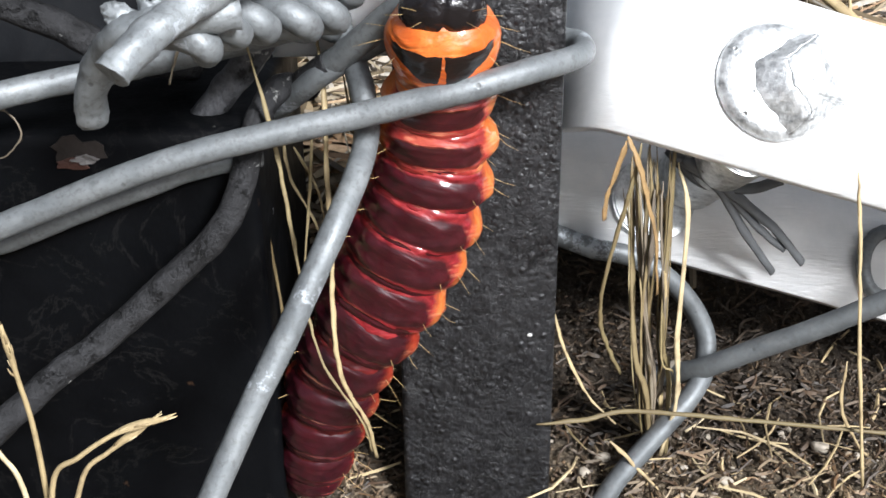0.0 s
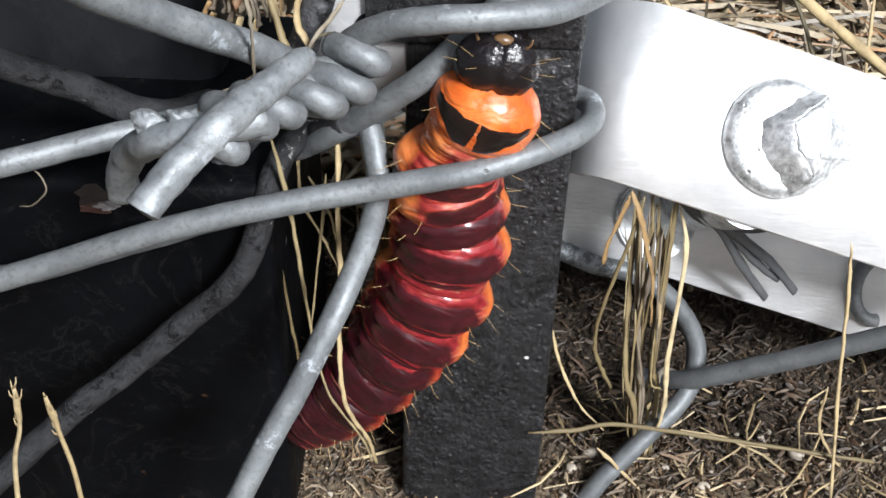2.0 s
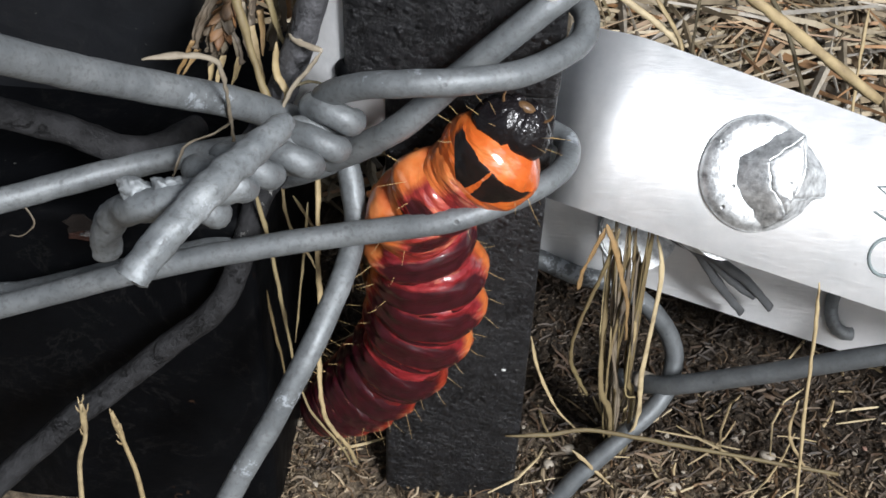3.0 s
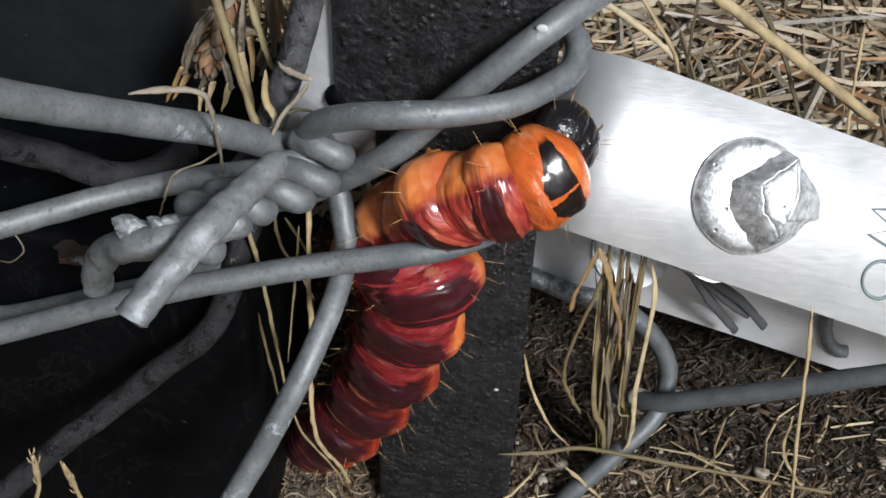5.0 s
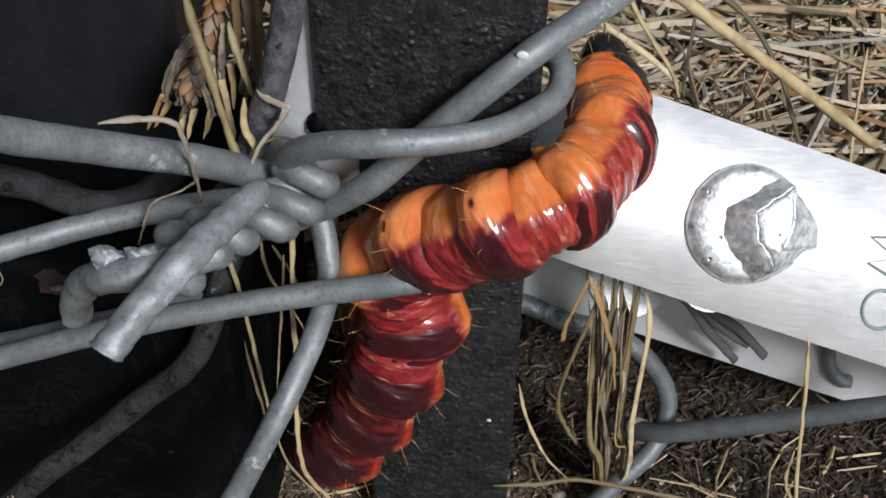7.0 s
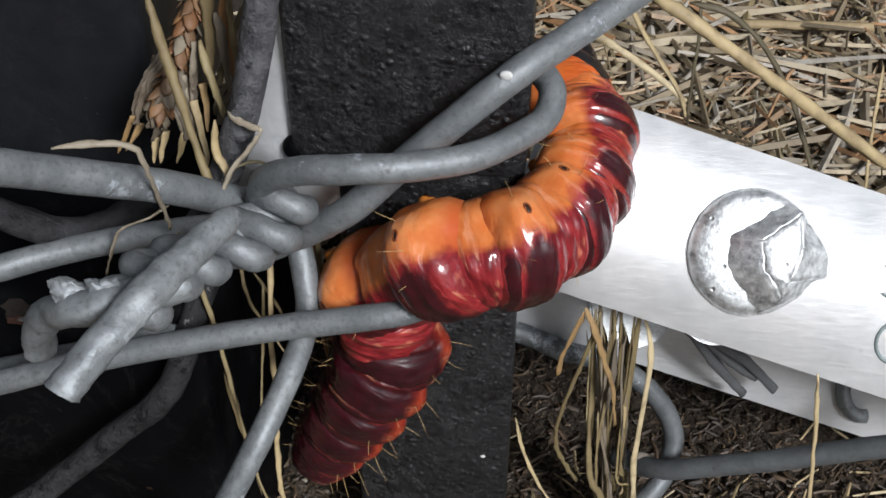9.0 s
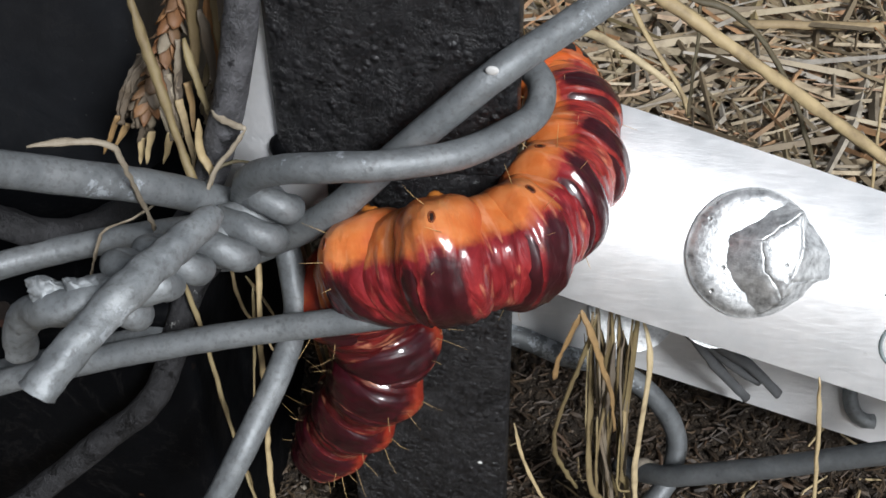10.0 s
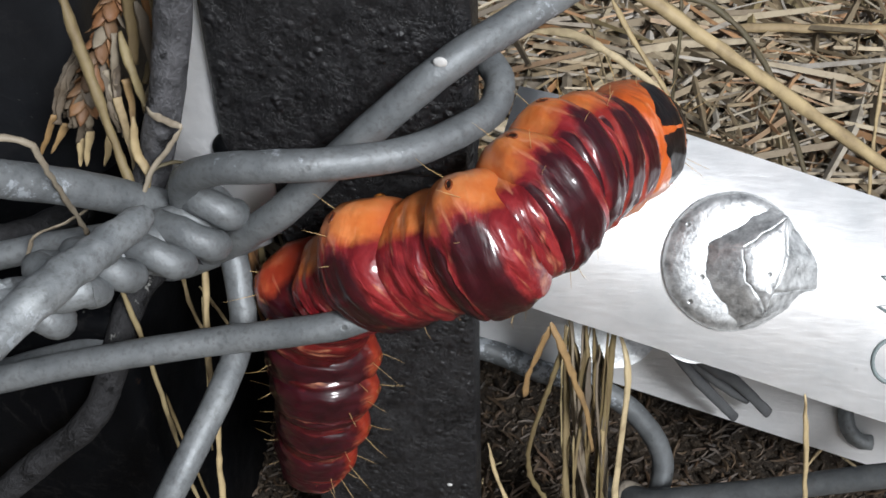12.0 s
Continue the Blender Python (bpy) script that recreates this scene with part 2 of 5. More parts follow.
        c = m.mix(plate, c, (0.08, 0.004, 0.009))
    else:
        dark = m.ramp(m.noise(300, 4, 0.65), (0.35, (0.013, 0.002, 0.004)), (0.62, (0.036, 0.003, 0.007)), (0.75, (0.09, 0.006, 0.011)))
        mid, half, wide = {"ring": (0.04, 0.5, 0.385), "rear": (0.04, 0.6, 0.42), "front": (0.04, 0.42, 0.31)}[kind]

        def oval(at, reach, across):
            u = m.math("POWER", m.math("ABSOLUTE", m.math("DIVIDE", m.math("SUBTRACT", ax, at), reach)), 3.0)
            v = m.math("POWER", m.math("ABSOLUTE", m.math("DIVIDE", ang, across)), 5.0)
            return m.ramp(m.math("ADD", u, v), (0.55, 1.0), (1.05, 0.0))

        plate = m.math("MAXIMUM", oval(mid, half, wide), oval(-0.66, 0.15, wide * 0.95))
        c = m.mix(m.math("MULTIPLY", plate, 0.94), c, dark)
    # pale streaks painted into the colour for wet highlights on the wrinkles
    pale = m.math("MULTIPLY", m.ramp(m.noise(420, 3, 0.5, m.stretch(0.6, 0.6, 2.2), 0.6), (0.58, 0.0), (0.72, 0.5)), m.math("SUBTRACT", 1.0, plate))
    c = m.mix(pale, c, (0.68, 0.31, 0.17))
    rough = m.ramp(fine, (0.3, 0.3), (0.7, 0.5))
    m.set(Base_Color=c, Roughness=rough, Subsurface_Weight=0.12, Subsurface_Scale=0.001, Specular_IOR_Level=0.22, Coat_Weight=0.7, Coat_Roughness=m.ramp(m.noise(700, 3), (0.35, 0.07), (0.7, 0.19)))
    m.p.inputs["Subsurface Radius"].default_value = (1.0, 0.3, 0.15)
    # wrinkled along the back, smooth and swollen on the flanks
    smooth_flank = m.ramp(m.attr("ang"), (0.3, 1.0), (0.46, 0.5))
    soft = m.math("MULTIPLY", smooth_flank, m.math("SUBTRACT", 1.0, m.math("MULTIPLY", plate, 0.55)))
    height = m.math("ADD", m.math("MULTIPLY", fold, soft), m.math("MULTIPLY", plate, 0.14))
    m.bump(height, 1.2, 0.8, m.bump(m.math("MULTIPLY", fine, soft), 0.22, 0.6))
    return m.m


def plain(name, colour, rough, grain=800, bump=0.1, metal=0.0, vary=0.35):
    m = Mat(name)
    d = tuple(v * (1 - vary) for v in colour)
    m.set(Base_Color=m.ramp(m.noise(grain * 0.4, 4), (0.3, d), (0.7, colour)), Roughness=rough, Metallic=metal)
    m.bump(m.noise(grain, 4), bump, 0.7)
    return m.m


ZINC = zinc_wire("weathered_zinc", 1.1)
WORN = zinc_wire("worn_zinc", 1.4)
BLOOM = zinc_wire("corroded_zinc", 0.85, 0.52)
BITUMEN = bitumen_wire("flaking_black_coating", 0.62, 0.91)
FADED = bitumen_wire("faded_grey_coating", 2.6, 0.92)
MATT = bitumen_wire("matt_black_coating", 0.7, 0.98)
PLATE = bright_zinc("bright_zinc_strip", True, 0.98, 0.54, 0.65, 0.08)
DULL = bright_zinc("rippled_zinc_strip", True, 0.82, 0.5, 0.4, 0.3)
TAB = bright_zinc("bright_zinc_tab", False, 0.97, 0.45, 0.2)
BOLT = bolt_zinc()
BAR = rough_black_paint()
POST = smooth_black_paint("smooth_black_paint", 0.75, 0.06)
UPRIGHT = smooth_black_paint("lighter_black_paint", 2.4, 0.4)
SOIL = soil()
STRAW = straw("dry_straw", (0.27, 0.2, 0.105), (0.44, 0.345, 0.19), (0.36, 0.275, 0.14), (0.56, 0.465, 0.29))
BLEACHED = straw("bleached_leaf", (0.2, 0.17, 0.125), (0.32, 0.275, 0.205), (0.25, 0.215, 0.16))
THATCH = straw("old_thatch", (0.08, 0.06, 0.036), (0.3, 0.235, 0.14), (0.15, 0.115, 0.068), (0.46, 0.39, 0.27), (0.33, 0.17, 0.07), (0.2, 0.165, 0.115), (0.4, 0.37, 0.32), (0.24, 0.19, 0.09))
CHIPS = straw("rotten_litter", (0.035, 0.025, 0.015), (0.18, 0.13, 0.078), (0.075, 0.053, 0.032), (0.32, 0.245, 0.15), (0.16, 0.09, 0.042), (0.13, 0.095, 0.058), (0.38, 0.3, 0.195))
# litter tones darkened to carry the brackets' shade
SHADED_HUMUS = straw("humus_litter", (0.012, 0.008, 0.005), (0.055, 0.036, 0.02), (0.022, 0.015, 0.009), (0.1, 0.068, 0.039), (0.062, 0.034, 0.017), (0.036, 0.024, 0.014), (0.016, 0.011, 0.007))
HUSK = straw("rusty_husk", (0.22, 0.09, 0.03), (0.12, 0.075, 0.042), (0.32, 0.15, 0.05))
RUSTY = straw("rusty_straw", (0.26, 0.155, 0.058), (0.34, 0.225, 0.1), (0.22, 0.13, 0.05))
DARKSTEM = straw("dark_stem", (0.05, 0.045, 0.025), (0.09, 0.075, 0.04))
OLDLEAF = straw("grey_withered_leaf", (0.07, 0.058, 0.045), (0.2, 0.165, 0.12), (0.12, 0.098, 0.072), (0.27, 0.23, 0.165))
OLIVE = straw("olive_straw", (0.1, 0.075, 0.032), (0.24, 0.19, 0.09), (0.15, 0.11, 0.05), (0.34, 0.28, 0.15))
STONE = stone()
RUST = plain("rust_patch", (0.017, 0.011, 0.008), 0.85, 600, 0.4)
REDRUST = plain("red_rust", (0.06, 0.022, 0.013), 0.8, 700, 0.5)
TORN = plain("torn_paint", (0.13, 0.12, 0.115), 0.7, 500, 0.4)
LEAD = plain("dull_lead_grey", (0.13, 0.135, 0.14), 0.5, 500, 0.3, 0.3)
FLECK = plain("white_fleck", (0.7, 0.7, 0.68), 0.6)
STAMP = plain("stamped_groove", (0.22, 0.27, 0.27), 0.5)
SKINS = {kind: skin("larva_" + kind, kind) for kind in ("ring", "rear", "collar", "front", "skin", "neck_skin", "front_skin", "rear_skin")}
HORN = plain("black_horn", (0.01, 0.008, 0.009), 0.24, 380, 0.8)
HORN_EDGE = plain("brown_horn", (0.16, 0.09, 0.04), 0.35, 700, 0.15)
HAIR = plain("amber_bristle", (0.62, 0.42, 0.18), 0.4)
LIMB = plain("orange_limb", (0.5, 0.17, 0.03), 0.3, 500, 0.2)
PORE = plain("spiracle_brown", (0.2, 0.045, 0.01), 0.4)
PORE_DARK = plain("pore_black", (0.02, 0.007, 0.004), 0.5)


# ---- mesh helpers
def part(name, bm, material, parent=None, label="", smooth=True):
    """Links a bmesh (millimetres) as one mesh object, under a thing or part if one is given."""
    bmesh.ops.scale(bm, vec=(MM, MM, MM), verts=bm.verts)
    bmesh.ops.recalc_face_normals(bm, faces=bm.faces)
    me = bpy.data.meshes.new(name)
    bm.to_mesh(me)
    bm.free()
    me.materials.append(material)
    for p in me.polygons:
        p.use_smooth = smooth
    ob = new(name, me)
    if parent is not None:
        ob.parent = parent
    if label:
        ob["label"] = label
    return ob


def thing(name, label, category, group="", at=(0, 0, 0)):
    ob = new(name)
    ob.empty_display_size = 0.005
    ob.location = Vector(at) * MM
    return tagged(ob, label, category, group)


def spline(points, steps=6):
    """A smooth line through the points."""
    p = [Vector(q) for q in points]
    p = [2 * p[0] - p[1]] + p + [2 * p[-1] - p[-2]]
    out = []
    for i in range(1, len(p) - 2):
        a, b, c, d = p[i - 1 : i + 3]
        for k in range(steps):
            s = k / steps
            out.append(0.5 * (2 * b + (c - a) * s + (2 * a - 5 * b + 4 * c - d) * s * s + (3 * b - a - 3 * c + d) * s**3))
    return out + [p[-2].copy()]


def sweep(bm, line, radius, sides=12, flat=1.0, wobble=0.0, seed=0, turn=0.0):
    """A tube along a line. radius: a number or a function of 0..1. flat: thickness over width."""
    n, rings, side = len(line), [], None
    for i, p in enumerate(line):
        d = (line[min(i + 1, n - 1)] - line[max(i - 1, 0)]).normalized()
        if side is None:
            side = d.orthogonal().normalized()
        side = (side - d * side.dot(d)).normalized()
        other = d.cross(side)
        s = i / (n - 1)
        r = radius(s) if callable(radius) else radius
        ring = []
        for k in range(sides):
            a = 2 * math.pi * k / sides
            q = side * math.cos(a + turn) + other * math.sin(a + turn) * flat
            j = 1 + wobble * noise.noise(p * 0.45 + q * 0.8 + Vector((seed * 7.3, 0, 0)))
            ring.append(bm.verts.new(p + q * r * j))
        rings.append(ring)
    for a, b in zip(rings, rings[1:]):
        for k in range(sides):
            bm.faces.new((a[k], a[(k + 1) % sides], b[(k + 1) % sides], b[k]))
    bm.faces.new(rings[0])
    bm.faces.new(rings[-1])
    return bm


def tube(points, radius, steps=6, sides=14, **kw):
    return sweep(bmesh.new(), spline(points, steps), radius, sides, **kw)


def box(bm, lo, hi, bevel=0.0, segments=2):
    got = bmesh.ops.create_cube(bm, size=1.0)["verts"]
    lo, hi = Vector(lo), Vector(hi)
    for v in got:
        v.co = Vector((lo[i] + (v.co[i] + 0.5) * (hi[i] - lo[i]) for i in range(3)))
    if bevel:
        edges = list({e for v in got for e in v.link_edges})
        bmesh.ops.bevel(bm, geom=edges, offset=bevel, segments=segments, profile=0.6, affect="EDGES", clamp_overlap=True)
    return bm


def roughen(bm, amount, scale, seed=0):
    off = Vector((seed * 3.1, 1.7 * seed, 0))
    for v in bm.verts:
        v.co += Vector(noise.noise_vector(v.co * scale + off)) * amount


# ---- ground: one sheet that falls towards the fence and runs on to the horizon
def ground_height(x, y):
    s = min(1.0, max(0.0, (y - 168) / 68))
    s = s * s * (3 - 2 * s)
    fade = 1 / (1 + (abs(x) + abs(y - 170)) / 900)
    bumps = noise.noise(Vector((x, y, 0)) * 0.045) * 2.2 + noise.noise(Vector((x, y, 5)) * 0.16) * 1.2 + noise.noise(Vector((x, y, 9)) * 0.5) * 0.6
    dip = 5.5 * math.exp(-(((x - 2) / 18) ** 2) - ((y - 149) / 9) ** 2)
    return -1.5 + 27 * s - dip + bumps * fade


def make_ground():
    n, verts, faces = 190, [], []
    for j in range(n + 1):
        for i in range(n + 1):
            u, v = 2 * i / n - 1, 2 * j / n - 1
            x = 30 + 150 * u + 60000 * u**9
            y = 190 + 150 * v + 60000 * v**9
            verts.append((x * MM, y * MM, ground_height(x, y) * MM))
    for j in range(n):
        for i in range(n):
            a = j * (n + 1) + i
            faces.append((a, a + 1, a + n + 2, a + n + 1))
    me = bpy.data.meshes.new("ground")
    me.from_pydata(verts, [], faces)
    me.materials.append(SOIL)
    for p in me.polygons:
        p.use_smooth = True
    return tagged(new("ground", me), "sandy brown soil with rotting plant litter", "ground", kind="structure")


GROUND = make_ground()


# ---- black painted steel: the flat bar, the wider bar over it and the post beside it
def make_bar():
    t = thing("fence_bar", "black painted flat steel bar with rough lumpy paint", "fence bar", at=(4, 153, 0))
    bm = box(bmesh.new(), (-11.4, -2, -14), (11.2, 4, 82), 0.9)
    part("lower_bar", bm, BAR, t)
    bm = box(bmesh.new(), (-16.6, -2.8, 80.5), (11.4, 4.6, 190), 1.5, 3)
    part("upper_bar", bm, BAR, t, "wider black bar with a rounded lower corner")
    return t


make_bar()


def make_post():
    t = thing("fence_post", "smooth black painted steel post with rust spots", "fence post", at=(-60, 150, 0))
    bm = box(bmesh.new(), (-70, -10, -10), (35.6, 40, 64.5), 2.2, 3)
    part("lower_casing", bm, POST, t, "smooth black casing with rusty top edge")
    bm = box(bmesh.new(), (-80, 17, 60), (24.5, 60, 220), 5, 4)
    part("upright", bm, UPRIGHT, t, "slightly lighter, glossier black upright")
    rng = random.Random(5)
    for cx, cz, w, h, lift, tone, words in ((13.4, 62.0, 8.4, 4.6, 0.1, RUST, "brown rust patch where the paint broke away"), (12.8, 60.4, 6.4, 1.9, 0.25, REDRUST, "red-brown torn edge"), (14.6, 61.0, 4.6, 1.5, 0.7, TORN, "pale lifted flake of paint")):
        bm = bmesh.new()
        ring = []
        for k in range(16):
            a = 2 * math.pi * k / 16
            r = rng.uniform(0.55, 1.0)
            ring.append(bm.verts.new((cx + math.cos(a) * w / 2 * r, -10.05 - lift * rng.uniform(0.3, 1.0), cz + math.sin(a) * h / 2 * r)))
        mid = bm.verts.new((cx, -10.1 - lift * 0.5, cz))
        base = [bm.verts.new((v.co.x, -9.9, v.co.z)) for v in ring]
        for k in range(16):
            bm.faces.new((ring[k], ring[(k + 1) % 16], mid))
            bm.faces.new((ring[k], base[k], base[(k + 1) % 16], ring[(k + 1) % 16]))
        part("rust_flake", bm, tone, t, words, smooth=False)
    return t


make_post()


# ---- galvanised strip brackets
AXIS_U = Vector((60, -2.2, -18)).normalized()
AXIS_V = Vector((0, 15.7, 21.0))
AXIS_V = (AXIS_V - AXIS_U * AXIS_V.dot(AXIS_U)).normalized()
AXIS_N = AXIS_U.cross(AXIS_V)
if AXIS_N.y > 0:
    AXIS_N = -AXIS_N
BOLT_AT = Vector((46, 162, 61.9))


def strip(profile, lo, hi, thick, at, bevel=0.25):
    """A bent strip: profile points (along, out) swept from lo to hi across, with its thickness."""
    bm, n = bmesh.new(), len(profile)
    front, behind = [], []
    for i, (u, o) in enumerate(profile):
        a, b = profile[max(i - 1, 0)], profile[min(i + 1, n - 1)]
        d = Vector((b[0] - a[0], b[1] - a[1])).normalized()
        k = (u + d.y * thick, o - d.x * thick)
        for got, (uu, oo) in ((front, (u, o)), (behind, k)):
            got.append([bm.verts.new(at + AXIS_U * uu + AXIS_V * w + AXIS_N * oo) for w in (lo, hi)])
    for i in range(n - 1):
        bm.faces.new((front[i][0], front[i + 1][0], front[i + 1][1], front[i][1]))
        bm.faces.new((behind[i][0], behind[i][1], behind[i + 1][1], behind[i + 1][0]))
        for s in (0, 1):
            bm.faces.new((front[i][s], behind[i][s], behind[i + 1][s], front[i + 1][s]))
    for i in (0, n - 1):
        bm.faces.new((front[i][0], front[i][1], behind[i][1], behind[i][0]))
    rim = [e for e in bm.edges if len(e.link_faces) == 2 and e.calc_face_angle(0) > 1.0]
    bmesh.ops.bevel(bm, geom=rim, offset=bevel, segments=2, profile=0.6, affect="EDGES")
    return bm


def bend(u0, u1, out0, radius, angle, steps=8):
    """A strip profile that runs from an outward bend at u0 to u1."""
    pts = []
    for k in range(steps + 1):
        a = radians(angle) * (1 - k / steps)
        pts.append((u0 - radius * math.sin(a), out0 - radius * (1 - math.cos(a))))
    first, a = pts[0], radians(angle)
    return [(first[0] - 10 * math.cos(a), first[1] - 10 * math.sin(a)), *pts, (u1, out0)]


def make_bolt(t):
    """A mushroom-head bolt with a raised clipped wedge across its head."""
    def disc(rows, n=40):
        bm, rings = bmesh.new(), []
        for r, h in rows:
            rings.append([bm.verts.new((r * math.cos(2 * math.pi * k / n), r * math.sin(2 * math.pi * k / n), h)) for k in range(n)])
        for a, b in zip(rings, rings[1:]):
            for k in range(n):
                bm.faces.new((a[k], a[(k + 1) % n], b[(k + 1) % n], b[k]))
        bm.faces.new(rings[-1])
        bm.faces.new(rings[0])
        return bm

    frame_m = Matrix((AXIS_U, AXIS_V, AXIS_N)).transposed().to_4x4()
    place = Matrix.Translation(BOLT_AT - AXIS_U * 0.4) @ frame_m
    bm = disc([(8.5, 0.0), (8.6, 0.5), (8.3, 1.2), (7.3, 1.8), (5.4, 2.2), (2.5, 2.4), (0.6, 2.5)])
    roughen(bm, 0.12, 0.6, 3)
    bm.transform(place)
    head = part("bolt_head", bm, BOLT, t, "scratched zinc bolt head")
    # the wedge: a level top, a ridge, a slope that overhangs the rim, and steep walls on the other sides
    bm = bmesh.new()

    def row(points):
        return [bm.verts.new(p) for p in points]

    tip, b1, c1, r1, r2, r3, e2, e1 = row(((-1.0, 1.9, 5.2), (1.2, 5.0, 5.0), (3.2, 7.1, 4.4), (4.2, 2.6, 5.6), (4.2, -2.1, 5.4), (4.3, -4.9, 4.4), (3.0, -3.3, 5.0), (0.7, -1.7, 5.2)))
    s1, s2, s3, s4, s5, s6, s7 = row(((5.0, 6.3, 1.2), (7.4, 4.9, 1.1), (9.6, 2.8, 0.9), (10.5, 0.0, 0.8), (8.6, -0.8, 1.0), (7.8, -3.2, 1.2), (5.8, -5.4, 1.3)))
    w1, w2, w3, w4, w5, w6, w7, w8 = row(((1.9, 8.1, 1.0), (-0.6, 5.9, 1.7), (-5.0, 1.0, 1.8), (-4.6, -2.0, 1.7), (-3.0, -4.6, 1.5), (-0.1, -6.5, 1.3), (2.4, -7.7, 1.0), (4.8, -6.6, 0.9)))
    d1, d2, d3, d4, d5 = row(((5.4, 6.4, 0.1), (9.8, 2.7, 0.1), (10.6, -0.2, 0.1), (8.6, -1.2, 0.1), (6.0, -5.6, 0.1)))
    faces = [(tip, b1, c1, r1, r2, e2, e1), (r2, r3, e2), (c1, s1, r1), (r1, s1, s2), (r1, s2, s3), (r1, s3, s4, r2), (r2, s4, s5), (r2, s5, s6), (r2, s6, r3), (r3, s6, s7),
             (tip, w3, w2, b1), (b1, w2, w1, c1), (c1, w1, s1), (tip, e1, w4, w3), (e1, w5, w4), (e1, e2, w6, w5), (e2, r3, w7, w6), (r3, s7, w8, w7),
             (s1, d1, d2, s3), (s1, s3, s2), (s3, d2, d3, s4), (s4, d3, d4, s5), (s5, d4, d5, s7), (s5, s7, s6)]
    for f in faces:
        bm.faces.new(f)
    bmesh.ops.triangulate(bm, faces=bm.faces)
    bmesh.ops.bevel(bm, geom=[e for e in bm.edges if len(e.link_faces) == 2 and e.calc_face_angle(0) > 0.4], offset=0.22, segments=2, affect="EDGES")
    for _ in range(2):
        bmesh.ops.subdivide_edges(bm, edges=bm.edges, cuts=1, use_grid_fill=True)
    roughen(bm, 0.2, 0.8, 6)
    roughen(bm, 0.1, 2.2, 9)
    bm.transform(Matrix.Translation(BOLT_AT) @ frame_m)
    part("wedge", bm, BOLT, head, "raised clipped wedge on the bolt head")


def make_front_bracket():
    t = thing("fence_bracket", "galvanised steel strip bracket bolted beside the black bar", "bracket", "strip brackets")
    prof = bend(-20.0, 62.0, 0.0, 6.5, 52, 14)
    part("strip", strip(prof, -13.0, 13.0, 2.0, BOLT_AT), PLATE, t)
    make_bolt(t)
    # stamped maker's marks: a round one and a zigzag
    for pts in ([(22.8 + 2.7 * math.cos(a), -5.4 + 2.8 * math.sin(a)) for a in [radians(d) for d in range(50, 330, 15)]] + [(25.4, -5.4), (24.0, -5.4)],
                [(23.8, -0.8), (18.6, 0.4), (22.4, 2.3), (17.9, 4.0), (23.0, 5.6)]):
        line = [BOLT_AT + AXIS_U * u + AXIS_V * v + AXIS_N * 0.03 for u, v in pts]
        part("stamped_mark", sweep(bmesh.new(), line, 0.28, 6), STAMP, t, "shallow stamped mark")
    return t


def make_rear_bracket():
    t = thing("fence_bracket", "galvanised steel strip bracket behind the bolted one", "bracket", "strip brackets")
    at = BOLT_AT - AXIS_N * 27.5 - AXIS_V * 10.5
    part("strip", strip([(-50.0, 0.0), (-20.0, 0.0), (20.0, 0.0), (64.0, 0.0)], -11.6, 13.0, 2.0, at), DULL, t)
    m = Matrix((AXIS_U, AXIS_V, AXIS_N)).transposed().to_4x4()
    for name, r, h0, h1, n, where in (("washer", 7.0, 0.0, 1.3, 40, -3.0), ("sleeve", 5.4, 1.3, 26.0, 40, 2.0)):
        bm = bmesh.new()
        bmesh.ops.create_cone(bm, cap_ends=True, segments=n, radius1=r, radius2=r * 0.96, depth=h1 - h0)
        bmesh.ops.bevel(bm, geom=[e for e in bm.edges if e.calc_face_angle(0) > 0.7], offset=0.3, segments=2, affect="EDGES")
        bm.transform(Matrix.Translation(at + AXIS_U * (-6.5 if name == "washer" else -1.6) + AXIS_V * where + AXIS_N * (h0 + h1) / 2) @ m)
        part(name, bm, BOLT, t, "crusted bright zinc " + name, smooth=False)
    ring = [at + AXIS_U * (33.5 + 4.0 * math.cos(radians(a))) + AXIS_V * (-3 + 5.5 * math.sin(radians(a))) + AXIS_N * 1.2 for a in range(70, 291, 20)]
    part("ring", sweep(bmesh.new(), ring, 1.2, 10), ZINC, t, "dull wire ring at the strip's end")
    return t


def make_left_tab():
    t = thing("bracket_tab", "bright galvanised tab behind the black bar with a dark bolt", "bracket")
    bm = bmesh.new()
    outline = [(-23.3, 151.5, 70), (-4.6, 151.5, 70), (-3.9, 152, 84), (-3.9, 152.5, 100.9), (-5.1, 153, 119.6), (-10.7, 153, 121), (-14.1, 152.5, 101.6), (-18.8, 152, 85.7)]
    front = [bm.verts.new(p) for p in outline]
    rear = [bm.verts.new((x, y + 2, z)) for x, y, z in outline]
    n = len(outline)
    bm.faces.new(front)
    bm.faces.new(rear[::-1])
    for k in range(n):
        bm.faces.new((front[k], front[(k + 1) % n], rear[(k + 1) % n], rear[k]))
    bmesh.ops.bevel(bm, geom=list(bm.edges), offset=0.4, segments=2, affect="EDGES")
    part("tab", bm, TAB, t)
    bm = bmesh.new()
    bmesh.ops.create_uvsphere(bm, u_segments=20, v_segments=12, radius=1.7)
    bm.transform(Matrix.Translation((-12.2, 151.6, 82.4)) @ Matrix.Diagonal((1, 0.9, 1, 1)))
    part("bolt_end", bm, POST, t, "rounded black bolt end")
    return t


make_front_bracket()
make_rear_bracket()
make_left_tab()


# ---- fence wires
def wire(points, radius, material, label, seed=1, name="fence_wire"):
    line = spline(points, 7)
    ob = part(name, sweep(bmesh.new(), line, radius, 18, wobble=0.13 if material in (BITUMEN, FADED, MATT) else 0.05, seed=seed), material)
    return tagged(ob, label, "wire", "fence wires")


